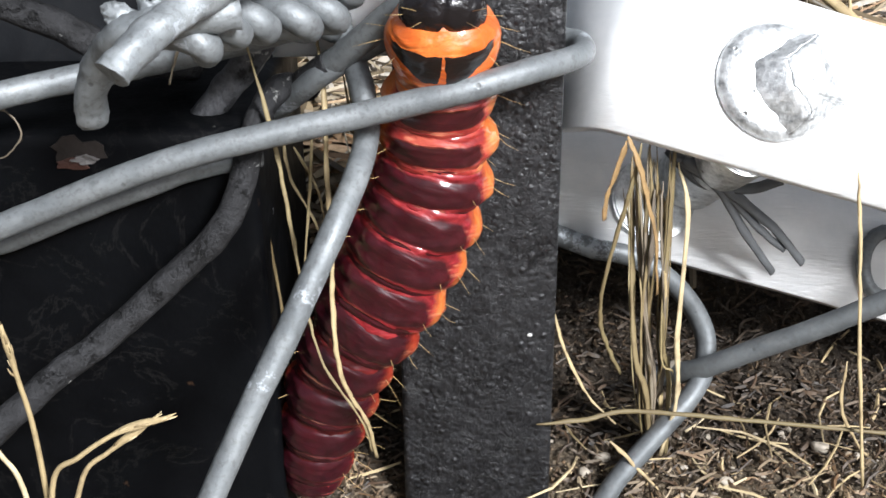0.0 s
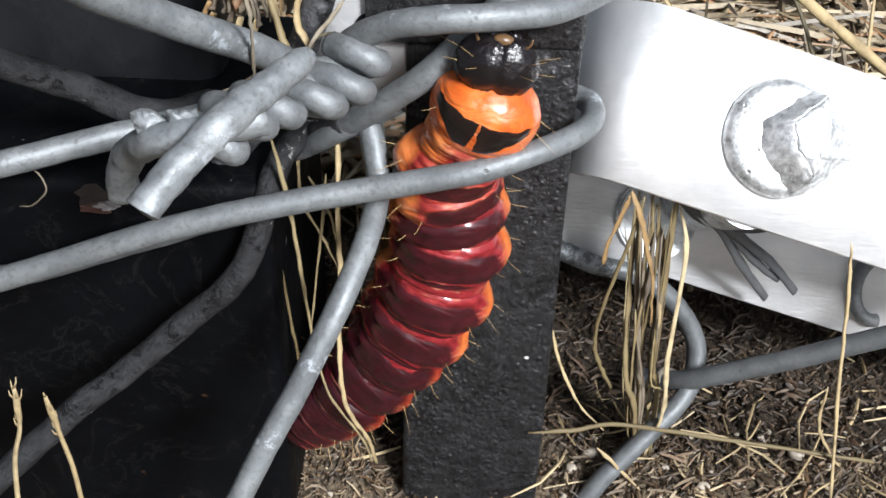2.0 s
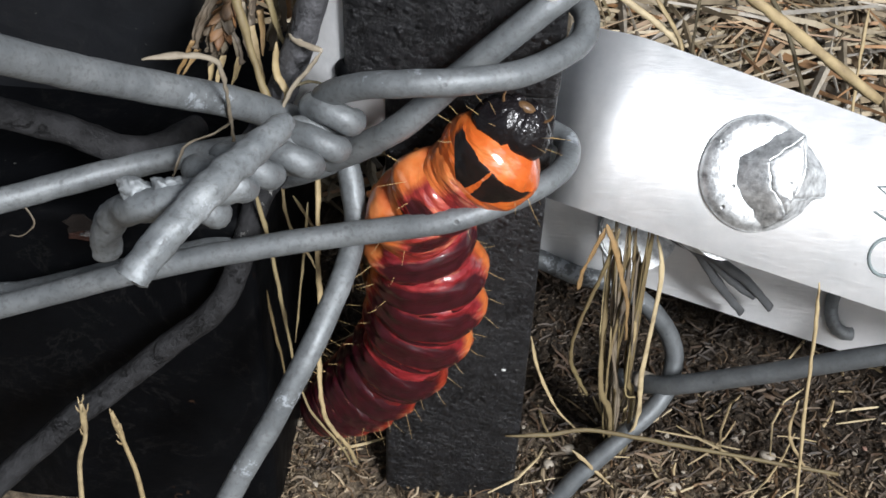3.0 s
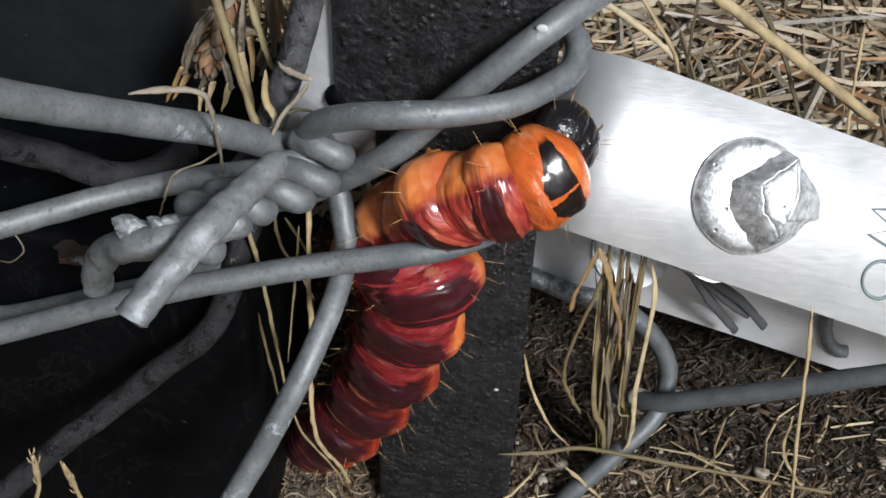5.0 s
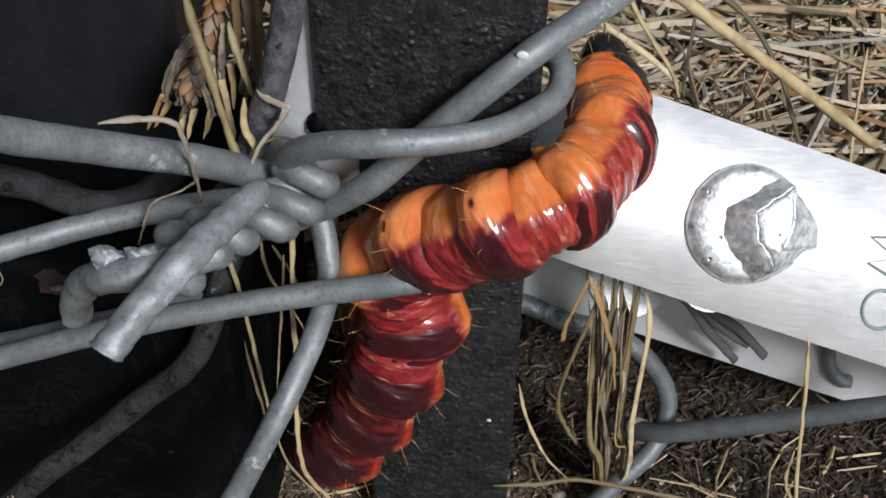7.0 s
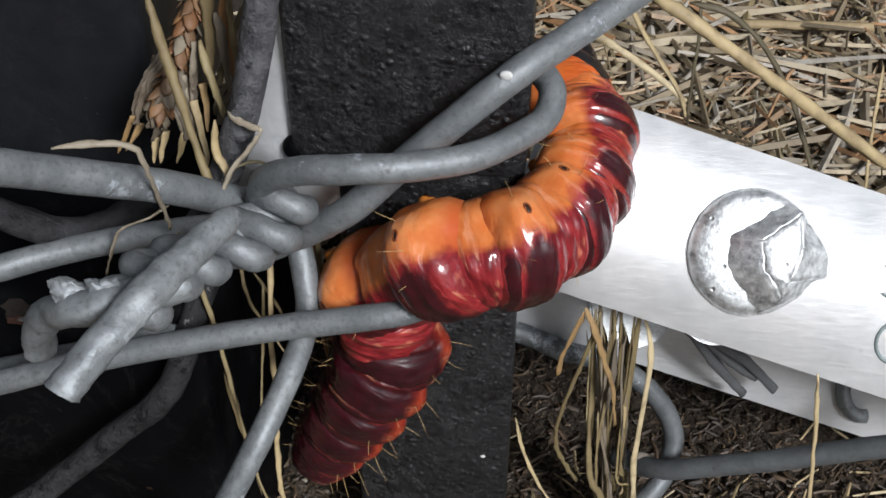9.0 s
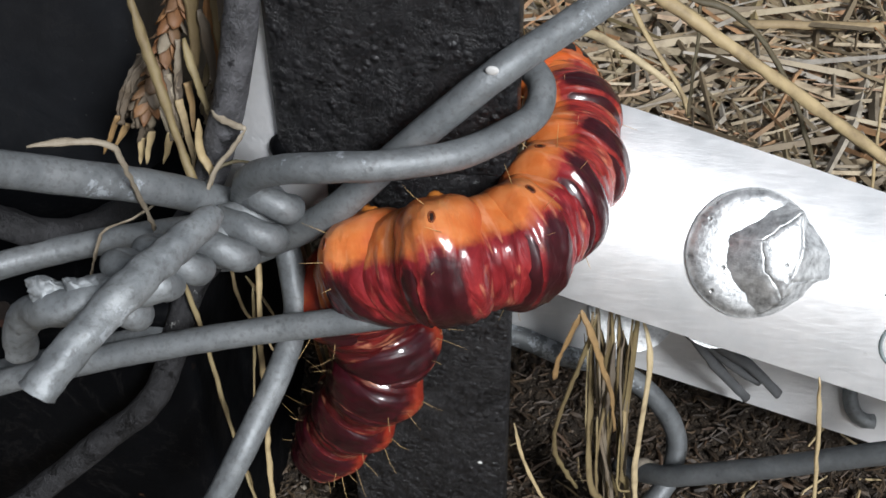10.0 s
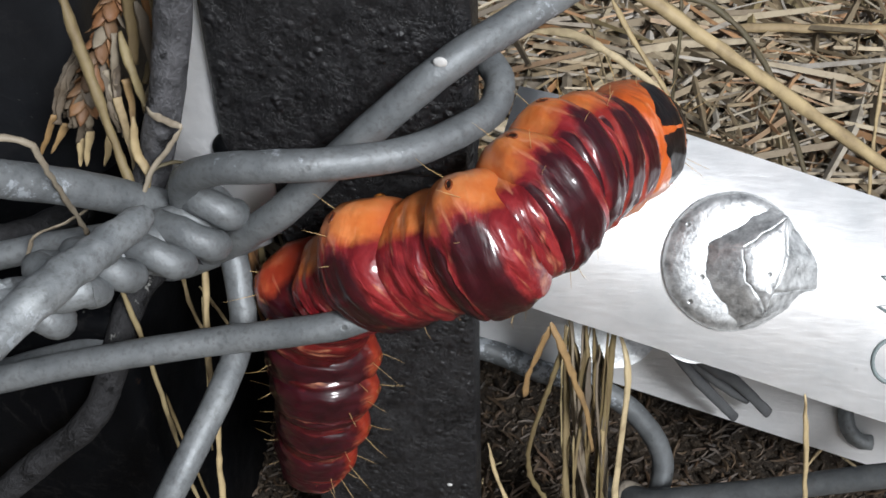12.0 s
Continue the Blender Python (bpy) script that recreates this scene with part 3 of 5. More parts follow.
GREY = "weathered grey galvanised wire "
W1 = wire([(-64, 131.5, 52), (-57.1, 131.8, 54.7), (-48.9, 132.1, 57.9), (-40.9, 132.4, 61.1), (-33.2, 132.9, 63.7), (-25.9, 133.9, 65.4), (-18.7, 135, 66.7), (-11.5, 136, 67.9), (-4.3, 136.2, 69.5), (2.9, 136.8, 71.1), (9.8, 140.2, 71.9), (14.8, 145.2, 71.5), (17.3, 150.6, 70.6), (17.2, 156, 70.2), (13, 159.6, 70)], 1.6, ZINC, GREY + "looped round the black bar", 1)
wire([(-17, 148.5, 75), (-15.1, 144, 80.8), (-13.2, 141.4, 85.5), (-8.6, 138.6, 89.2), (-3.2, 137.4, 90.8), (3.3, 138.5, 90.9), (9.7, 141.8, 90.2), (14.3, 146.6, 89.7), (17.4, 150.9, 89.8), (17.7, 155, 91), (15, 159.4, 91.5)], 1.65, ZINC, GREY + "bent round the black bar's edge", 2)
W3 = wire([(-17, 148.4, 68.7), (-13.5, 146.3, 71.8), (-9, 144, 76.2), (-3.7, 142.8, 81.2), (2.3, 144.6, 87.1), (8.4, 145.5, 93.1), (13.8, 147.9, 97.2), (18.8, 153.1, 98.5), (24, 159, 99.5), (32, 168, 101)], 1.75, ZINC, GREY + "running aslant over the black bar", 3)
wire([(-15, 153, 76), (-12.8, 148.8, 72.7), (-11.7, 146.4, 70.4), (-10.7, 143.9, 67.5), (-10.2, 141, 64), (-11.2, 134.2, 61.1), (-13.7, 127, 57.1), (-16.6, 122.9, 51.8), (-19.3, 120.2, 46.6), (-22.6, 117, 40.9), (-25.6, 113.8, 35.2), (-27.9, 111.2, 30.6), (-32, 106, 22), (-38, 100, 8), (-42, 97, -6)], 1.6, ZINC, GREY + "hanging steeply past the caterpillar", 4)
wire([(-62, 82, 138), (-51, 100, 121), (-40.1, 118.7, 103.8), (-37.1, 124, 98.9), (-33.3, 129.1, 94.3), (-28.8, 134, 89.8), (-23.9, 139.2, 85), (-19.1, 144.8, 79), (-14, 148, 75)], 1.95, ZINC, "thick " + GREY + "ending in the knot", 5)
wire([(-60, 131, 71), (-52.6, 133.8, 71.8), (-46.3, 136.9, 72.3), (-39.9, 140.2, 72.6), (-33, 142.3, 73.5), (-25.7, 143.1, 74.9), (-18, 143, 77)], 1.65, ZINC, GREY + "ending in the knot", 6)
wire([(-70, 140, 46.5), (-61.8, 138.9, 48.9), (-57, 138.5, 50.2), (-49.9, 138, 53.3), (-43.8, 138, 55.8), (-37.8, 138, 58.1), (-32.8, 138.5, 59.9), (-28, 140, 60.5), (-24, 142, 60.4)], 1.5, ZINC, GREY + "lying close under another wire", 7)
wire([(-33, 160, 53), (-28.6, 157.5, 57.7), (-22.1, 151.4, 63.6), (-15.9, 147, 69.5), (-8, 147.5, 74)], 1.6, ZINC, GREY + "passing behind the knot", 8)
wire([(6, 171, 36), (15.5, 170.4, 34.4), (22.4, 169.6, 32), (28.9, 169.9, 30.2), (35.6, 169.9, 25.5), (40.5, 168.9, 18.7), (41.3, 166.2, 13.9), (38.9, 161.1, 10.8), (32.3, 155.9, 5.8), (26.3, 152.2, 0.5), (23, 150, -3.5), (18, 147, -9)], 1.65, BLOOM, GREY + "hooked over another above the soil", 9)
wire([(33, 169, 8), (35.9, 166, 10.4), (40.5, 162.3, 14.3), (48.5, 160.2, 19.3), (56.3, 158.7, 23.7), (64.9, 156.9, 29.3), (76, 154.5, 36), (90, 151, 44)], 1.7, BLOOM, GREY + "hooked through a wire above the soil", 10)
wire([(-64, 113, 28), (-55, 120.8, 34), (-48.9, 125.8, 38), (-42.8, 130, 41.3), (-35.6, 133.5, 46.8), (-29.3, 135, 52.4), (-26.2, 137.2, 57.4), (-24.9, 139.6, 62), (-23.4, 143.5, 66), (-21.5, 149, 67), (-19, 156, 64)], 1.75, BITUMEN, "black wire with flaking pale patches before the post", 11)
wire([(-60, 136, 86), (-51.9, 138, 81.6), (-46.3, 140.3, 78.1), (-40.2, 142.5, 73.8), (-37.6, 146, 71.6), (-36, 151, 69.5), (-35, 157, 67)], 1.9, MATT, "black coated wire lying against the post", 12)
wire([(-25.6, 152, 47.5), (-28.4, 150, 48.8), (-31.1, 148.5, 50.4), (-33.6, 147.5, 52.8), (-35, 147, 55.7), (-32.7, 147, 61.9), (-29.3, 147.3, 66.4), (-25.2, 147.4, 71.3), (-22.6, 148, 75.5), (-19.5, 148.6, 82.7), (-16.4, 148.6, 92.2), (-14, 148.6, 102.1), (-11.5, 148.6, 115.1), (-9.8, 148.6, 128.2)], 1.95, FADED, "grey faded coated wire rising beside the bar", 13)


KNOT_AT = (-22, 123, 85)


bm = sweep(bmesh.new(), spline([(-14.6, 147.0, 70.8), (-16.8, 148.3, 68.9), (-18.6, 149.3, 67.3), (-19.6, 149.8, 66.4)], 6), lambda s: 1.95 if s < 0.7 else 1.95 * math.sqrt(max(0.02, 1 - ((s - 0.7) / 0.3) ** 2)), 16, wobble=0.05)
part("cap", bm, BITUMEN, W3, "rounded black cap on the wire's end")


def make_knot():
    """Its origin lies in the middle of the knot."""
    t = thing("wire_knot", "tight knot of twisted grey galvanised wire", "wire knot", at=KNOT_AT)
    strand = [(6.6, 9.5, 2.7), (3.6, 3.5, 2.4), (0.6, -3, 2.5), (-2.4, -9, 1.2), (-4.9, -13.2, -0.7), (-5.5, -14.2, -1.3)]
    bm = sweep(bmesh.new(), spline(strand, 12), lambda s: (1.4 + 0.5 * min(1.0, s * 2.5) + 0.12 * math.sin(7 * s)) * min(1.0, math.sqrt(max(0.03, 1 - ((s - 0.93) / 0.07) ** 2)) if s > 0.93 else 1.0, math.sqrt(max(0.05, 1 - ((0.06 - s) / 0.06) ** 2)) if s < 0.06 else 1.0), 18, wobble=0.12, seed=21)
    roughen(bm, 0.28, 0.6, 4)
    roughen(bm, 0.1, 1.8, 14)
    part("strand", bm, WORN, t, "straight bright-worn strand of the knot")
    arm = [(-6.5, -3, -0.9), (-12.4, 0.5, -5.7), (-15.3, 2, -10.9), (-15.5, 2, -14.6)]
    bm = sweep(bmesh.new(), spline([(3.0, 1.5, -0.6), *arm], 12), lambda s: 1.85 * (math.sqrt(max(0.05, 1 - ((s - 0.92) / 0.08) ** 2)) if s > 0.92 else 1.0), 16, wobble=0.16, seed=23)
    roughen(bm, 0.16, 1.4, 5)
    part("hook", bm, WORN, t, "rough scarred hooked wire end")
    for k, (at, size) in enumerate((((-7.9, -1.7, -0.3), (2.9, 1.3, 1.3)), ((-4.6, -1.6, 0.6), (2.2, 1.1, 1.2)))):
        bm = bmesh.new()
        bmesh.ops.create_icosphere(bm, subdivisions=4, radius=1.0)
        bm.transform(Matrix.Translation(at) @ Matrix.Rotation(radians(25), 4, "Y") @ Matrix.Diagonal((*size, 1)))
        roughen(bm, 0.5, 0.6, k)
        roughen(bm, 0.34, 1.3, k + 30)
        roughen(bm, 0.16, 3.1, k + 50)
        part("burr", bm, WORN, t, "torn crumpled burr of zinc")
    ends = [(12.8, 17.5, -4.1), (11.2, 14.5, -6), (8.7, 10.5, -5.4), (5, 6.5, -4.1), (2.7, 3, -3.4), (0.9, -1, -3.8)]
    along, near = Vector((-4.2, 1.0, 1.1)), Vector((0.05, -0.72, 0.69))
    turns = []
    for e in ends:
        e = Vector(e) + along.normalized() * 1.5
        turns += [e + along * 1.25 - near * 1.6, e + along * 0.6 + near * 0.5, e - near * 0.3, e + along * 0.1 - near * 2.6]
    line = spline(turns, 7)
    bm = sweep(bmesh.new(), line, 1.72, 16, wobble=0.09, seed=22)
    roughen(bm, 0.08, 1.5, 8)
    part("coil", bm, ZINC, t, "close turns of wire")
    return t


KNOT = make_knot()

# frayed cable strands between the two brackets
FRAY = thing("frayed_cable", "frayed end of a dull grey strand cable", "cable")
for pts, r in (([(32.4, 163, 51.1), (39.6, 163.5, 45.4), (45.1, 165, 36.6), (50.4, 166.5, 29.1)], 1.3), ([(33.3, 163, 50.7), (41.1, 164, 44.2), (47.1, 165, 37.5), (51.6, 166, 33.4)], 1.1), ([(34.1, 163, 50.4), (42.4, 164, 43.7), (49.4, 165.5, 37.3), (54.8, 166.3, 30.8)], 1.3), ([(32.6, 166, 50.6), (37.4, 165, 45.7), (44, 164, 44.7), (49, 163, 46.6)], 1.5)):
    part("strand", tube(pts, lambda s, r=r: r * 0.85 * (1 - 0.35 * s), sides=10, flat=0.5, wobble=0.25, seed=int(r * 10)), LEAD, FRAY)


for x, y, z, r in ((12.9, 146.1, 98.2, 0.75), (11.5, 150.95, 27.6, 0.4)):
    bm = bmesh.new()
    bmesh.ops.create_icosphere(bm, subdivisions=2, radius=r)
    bm.transform(Matrix.Translation((x, y, z)) @ Matrix.Diagonal((1, 0.3, 0.8, 1)))
    tagged(part("paint_fleck", bm, FLECK), "tiny dried white fleck on the fence metal", "fleck", "flecks")


# ---- dry grass
def blade(points, width, label="dry straw-coloured grass stem", material=None, flat=0.55, tip=0.35, name="dry_reed", group="dry grass stems", sides=7):
    bm = sweep(bmesh.new(), spline(points, 6), lambda s: 0.5 * width * (1 - (1 - tip) * s) * min(1.0, 0.3 + 5 * s), sides, flat=flat, wobble=0.25, seed=len(bpy.data.objects) % 97)
    roughen(bm, 0.1 + 0.08 * width, 0.9, len(bpy.data.objects) % 89)
    roughen(bm, 0.07, 2.6, len(bpy.data.objects) % 83)
    return tagged(part(name, bm, material or STRAW), label, "grass", group)


blade([(-24.6, 141, 76.7), (-22.5, 140, 67.7), (-21.2, 139, 59.8), (-20, 138, 49.9), (-18.7, 137, 39.5), (-16.8, 136, 32.2), (-12.4, 136.5, 23.1), (-11.1, 138, 16.6)], 0.75, "thin pale grass stem hanging before the dark gap", OLIVE)
blade([(-17.4, 152, 76.8), (-16.1, 148, 67.6), (-15.8, 143, 57.9), (-15.4, 141, 49.1), (-15.6, 139, 41.8), (-15.3, 137, 34.2), (-14.3, 136.5, 28.7), (-11.7, 138, 21.5), (-10.8, 141, 13.3)], 0.9, "pale flat grass blade curling round the caterpillar's tail", tip=0.7)
blade([(-23.1, 156, 66.3), (-22.6, 156, 52.1), (-20.2, 156, 45.9), (-17.8, 156, 39.5)], 0.7)
blade([(-21.9, 158, 54.7), (-19.1, 158, 48.6), (-18.1, 158, 43.1)], 0.6)
blade([(26.4, 154, 56.4), (25.2, 153, 50.1), (23.7, 153, 43.3), (22.3, 153, 36.3), (22, 154, 29.6), (23.2, 155, 23.7), (26, 156, 17.4)], 1.0, "thin olive dry blade looping towards the soil", OLIVE, tip=0.7)
blade([(24.2, 153, 57.3), (23.1, 152.5, 53.5), (21.7, 152, 49.1), (21.5, 152, 45.7)], 1.5, "orange-brown dry grass leaf leaning over the bunch", RUSTY, 0.25, 0.6)
blade([(24.3, 153, 57.9), (26.1, 152.5, 53.5), (27.9, 153, 47.2), (29.5, 154, 40.9), (30.6, 156, 31.2)], 1.2, "orange-brown dry grass leaf leaning into the bunch", RUSTY, 0.25, 0.5)
blade([(12.8, 150, 12.3), (20.6, 151, 12.5), (26.7, 152, 13.2), (37.7, 151, 12.9), (51.2, 150, 11.9), (68.1, 149, 10.6)], 0.8, "long dry stem lying across the soil", OLIVE, tip=0.8)
blade([(15.7, 160, 26.3), (17.5, 158, 20.4), (21.1, 156, 13.4), (25.6, 155, 8.7)], 0.8, "thin dry stem leaning to the soil")
blade([(54.5, 148, 54.5), (56.4, 148, 43.1), (58.6, 148, 27.9), (63, 148, 1.7)], 0.9, "thin upright dry grass stem before the bracket", tip=0.8)
blade([(24.4, 152, 7.7), (29.1, 152, 2.2), (34.9, 152, -4.6)], 0.9, "dry stem lying on the soil")
blade([(61.2, 158, 17.9), (61.5, 158, 9.5), (65.4, 158, 1.7), (69.7, 158, -2.9)], 0.9, "curved brown dry stem on the soil")
blade([(28.8, 184, 88), (35.6, 182, 84.8), (44.6, 181.5, 78.7), (54.2, 183, 71.2), (68, 185, 60.3)], 2.0, "thick pale straw lying aslant behind the bracket", STRAW, tip=0.9, flat=0.8)
blade([(35.8, 190, 82.8), (40.9, 190, 81.8), (46.6, 190, 77.1), (51.8, 189, 69.7), (54.6, 187, 63.9), (57.4, 185, 57)], 1.1, "dark curved dry stem behind the bracket", DARKSTEM, tip=0.7)
blade([(38, 196, 80.5), (38.3, 194, 74.7), (38.1, 192, 68.7), (38.1, 190, 63.5)], 0.8, "thin dark upright stem", DARKSTEM, tip=0.8)
blade([(28, 215, 69.2), (32.4, 213, 62.2), (38.3, 210, 54.7), (40, 208, 50.9)], 1.0, tip=0.8)
blade([(15.7, 225, 55.8), (22.3, 224, 56.2), (29.1, 222, 54), (35.9, 220, 50.3), (40.8, 218, 46.9)], 1.7, "pale bleached grass blade lying on the thatch", flat=0.3, tip=0.7)
blade([(51.8, 262, 37.1), (63.6, 262, 37.5), (81.4, 262, 38.3)], 2.0, "pale straw lying flat on the thatch", tip=0.9)
blade([(68.7, 205, 65.3), (68.2, 200, 56.8), (68.9, 196, 45.3)], 1.0, tip=0.8)
blade([(-31.1, 129, 97.6), (-27.4, 130.5, 97.3), (-24, 132.2, 95.8), (-23.4, 133.2, 91.7), (-24.3, 137, 84.2), (-25.1, 140.2, 77.9)], 0.85, "thin withered blade bent over a thick wire", BLEACHED, tip=0.7)
blade([(-25.3, 143.5, 79.4), (-27.4, 140.2, 79.4), (-30.9, 139.4, 77.8), (-32.3, 139, 75), (-33.7, 138.6, 71.2)], 1.25, "withered grey blade twisted round the wires", BLEACHED, flat=0.35)
blade([(-55.2, 137, 69.2), (-52.4, 136, 68.6), (-51.4, 135.5, 66.1), (-53.7, 136, 63.3), (-56, 137, 62.2)], 0.28, "thin curled tendril hanging before the post", OLDLEAF, flat=1.0, tip=0.6)
blade([(-25.2, 146, 52.1), (-24.2, 147, 41), (-23.1, 148, 26.8), (-22.6, 149, 15.6)], 0.7, material=OLIVE)
blade([(-18.1, 150, 60.6), (-19.6, 150, 46.9), (-21.4, 150, 31.5)], 0.7, material=OLIVE)


def make_bunch():
    rng = random.Random(11)
    for k in range(24):
        q = rng.random()
        bx, by = 31.2 + 3.4 * q + rng.uniform(-0.8, 0.8), rng.uniform(157, 163)
        tx, ty, tz = 25.8 + 8.0 * q ** 1.1 + rng.uniform(-1.2, 1.3), rng.uniform(157.8, 160.5), rng.uniform(47, 55)
        bow = rng.uniform(-2.0, 1.3)
        low = Vector((0.8 * bx + 0.2 * tx + 0.6 * bow + rng.uniform(-0.9, 0.9), by - 1.5, 13 + rng.uniform(-4, 4)))
        mid = Vector((0.5 * bx + 0.5 * tx + bow + rng.uniform(-0.6, 0.6), (by + ty) / 2 - rng.uniform(1.5, 4.5), 26 + rng.uniform(-5, 5)))
        high = Vector((0.2 * bx + 0.8 * tx + 0.5 * bow + rng.uniform(-1.0, 1.0), ty - rng.uniform(0.5, 2.5), 40 + rng.uniform(-4, 4)))
        end = rng.uniform(-1, 2) if k % 4 else rng.uniform(6, 14)
        pts = [(tx, ty, tz), high, mid, low, (bx + rng.uniform(-0.6, 0.6), by, end)]
        blade(pts, rng.choice((0.4, 0.55, 0.8, 1.15, 1.4)), "dry upright grass blade in a bunch below the bracket", (OLIVE, OLIVE, OLDLEAF, OLIVE, STRAW, OLIVE, OLDLEAF)[k % 7], rng.uniform(0.2, 0.45), rng.uniform(0.5, 1.2), group="grass bunch", sides=6)
    for k in range(9):
        q = rng.random()
        top = Vector((-17 + 6 * q + rng.uniform(-1, 1), rng.uniform(152, 158), rng.uniform(66, 72)))
        foot = Vector((-12 + 5 * q + rng.uniform(-1.5, 1.5), rng.uniform(151, 156), rng.uniform(24, 42)))
        mid = (top + foot) / 2 + Vector((rng.uniform(-2, 2), rng.uniform(-1, 1), rng.uniform(-3, 3)))
        blade([top, mid, foot], rng.choice((0.5, 0.8, 1.2)), "withered brown grass blade in the dark gap beside the bar", (OLDLEAF, OLIVE, HUSK)[k % 3], 0.3, 0.5, group="gap grass", sides=6)


make_bunch()


def make_seed_head():
    """A cone of overlapping rusty scales with grey weathered strips and pale leaf tips hanging from it."""
    t = thing("seed_head", "withered seed head with rusty scales and grey hanging strips", "seed head")
    stem = spline([(-24.4, 160, 98.7), (-25.2, 158, 95.8), (-26.4, 156, 92.1), (-28.1, 154.5, 88), (-28.9, 154, 86.1)], 8)
    part("stem", sweep(bmesh.new(), stem, lambda s: 0.9 - 0.4 * s, 8), HUSK, t)
    rng = random.Random(8)
    for k in range(46):
        s = k / 45
        i = int(s * (len(stem) - 2))
        p, down = stem[i], (stem[i + 1] - stem[i]).normalized()
        a = k * 2.4
        side = down.orthogonal().normalized()
        out = side * math.cos(a) + down.cross(side) * math.sin(a)
        ln, wide = rng.uniform(2.2, 3.1), rng.uniform(0.75, 1.05)
        line = [p + out * 0.5, p + out * 1.35 + down * ln * 0.45, p + out * rng.uniform(1.6, 2.1) + down * ln * 0.8, p + out * rng.uniform(1.7, 2.6) + down * ln]
        bm, across = bmesh.new(), down.cross(out).normalized()
        rows = []
        for q, c in zip((0.4, 1.0, 0.72, 0.08), line):
            rows.append([bm.verts.new(c + across * wide * q * u - out * 0.35 * q * u * u + out * lift) for u in (-1, -0.5, 0, 0.5, 1) for lift in (0.0,)])
        under = [[bm.verts.new(v.co - out * 0.14) for v in row] for row in rows]
        for got, flip in ((rows, 1), (under, -1)):
            for one, two in zip(got, got[1:]):
                for u in range(4):
                    bm.faces.new((one[u], one[u + 1], two[u + 1], two[u])[::flip])
        for one, two, low, low2 in zip(rows, rows[1:], under, under[1:]):
            for u in (0, 4):
                bm.faces.new((one[u], two[u], low2[u], low[u]))
        for got, low in ((rows[0], under[0]), (rows[-1], under[-1])):
            for u in range(4):
                bm.faces.new((got[u], got[u + 1], low[u + 1], low[u]))
        part("scale", bm, HUSK if k % 6 else OLDLEAF, t)
    strips = [
        [(-28.2, 155, 92.3), (-30.2, 154, 89.6), (-31.7, 153.5, 86.6), (-32.6, 153, 83.9)],
        [(-27.9, 154, 88.7), (-29.1, 153, 86.8), (-30.1, 152.6, 85.1), (-30.2, 152.6, 83.2)],
        [(-28.1, 154.5, 86.5), (-28.5, 153.5, 85), (-28.9, 153, 82.3)],
        [(-24.4, 155, 93.3), (-24.8, 154, 90), (-24.8, 153.5, 86.8)],
        [(-21.5, 158, 86.5), (-22.7, 157, 84.5), (-23.6, 156.5, 81.7)],
        [(-29.1, 156, 90.5), (-30.4, 155.5, 87.5), (-31.9, 155, 85.1), (-32.6, 155, 82.8)],
        [(-28.9, 153.6, 86.0), (-29.8, 153.6, 83.4), (-30.5, 154, 80.3)],
        [(-27.6, 154.2, 86.4), (-27.0, 154, 83.8), (-26.8, 154, 81.0)],
        [(-26.2, 155, 90.0), (-25.4, 154, 86.2), (-25.0, 153.6, 82.2)],
    ]
    for k, pts in enumerate(strips):
        bm = bmesh.new()
        for twin in range(3):
            shift = Vector((rng.uniform(-0.45, 0.45), rng.uniform(-0.4, 0.4), rng.uniform(-0.8, 0.8)))
            line = [p + shift for p in spline(pts, 8)]
            sweep(bm, line, lambda s, q=k + twin: 0.4 + 0.1 * math.sin(5 * s + q), 8, flat=0.3, wobble=0.9, seed=3 * k + twin, turn=twin)
        roughen(bm, 0.3, 0.7, k)
        roughen(bm, 0.16, 2.1, k + 9)
        part("strip", bm, OLDLEAF, t, "grey weathered leaf strip")
    tips = [
        [(-32.5, 153, 84.3), (-33.6, 152.5, 81.9), (-35.2, 152, 79)],
        [(-32.6, 155, 81.7), (-33.8, 154.5, 79.6), (-34.9, 154, 77.9)],
        [(-30.5, 154, 80.5), (-30.9, 153.5, 78.6), (-31.2, 153, 77)],
        [(-28.7, 153, 82.3), (-29.5, 152.6, 79.8), (-30, 152.4, 77.6)],
        [(-26.8, 154, 81.4), (-27.4, 153.5, 79.3), (-28.1, 153, 77.3)],
        [(-24.8, 153.5, 86.8), (-24.1, 152.5, 83.1), (-23.5, 151.5, 80.8), (-23, 150, 79.3)],
        [(-23.7, 154.5, 88.7), (-23.5, 154, 85.4), (-23.5, 153, 82.7)],
    ]
    for k, pts in enumerate(tips):
        bm = sweep(bmesh.new(), spline(pts, 6), lambda s: 0.56 * (1 - 0.8 * s * s), 8, flat=0.3, wobble=0.35, seed=k)
        roughen(bm, 0.14, 0.8, k)
        part("leaf_tip", bm, RUSTY if k in (0, 1, 6) else STRAW, t, "orange-tan dry leaf tip" if k in (0, 1, 6) else "pale dry leaf tip")
    return t


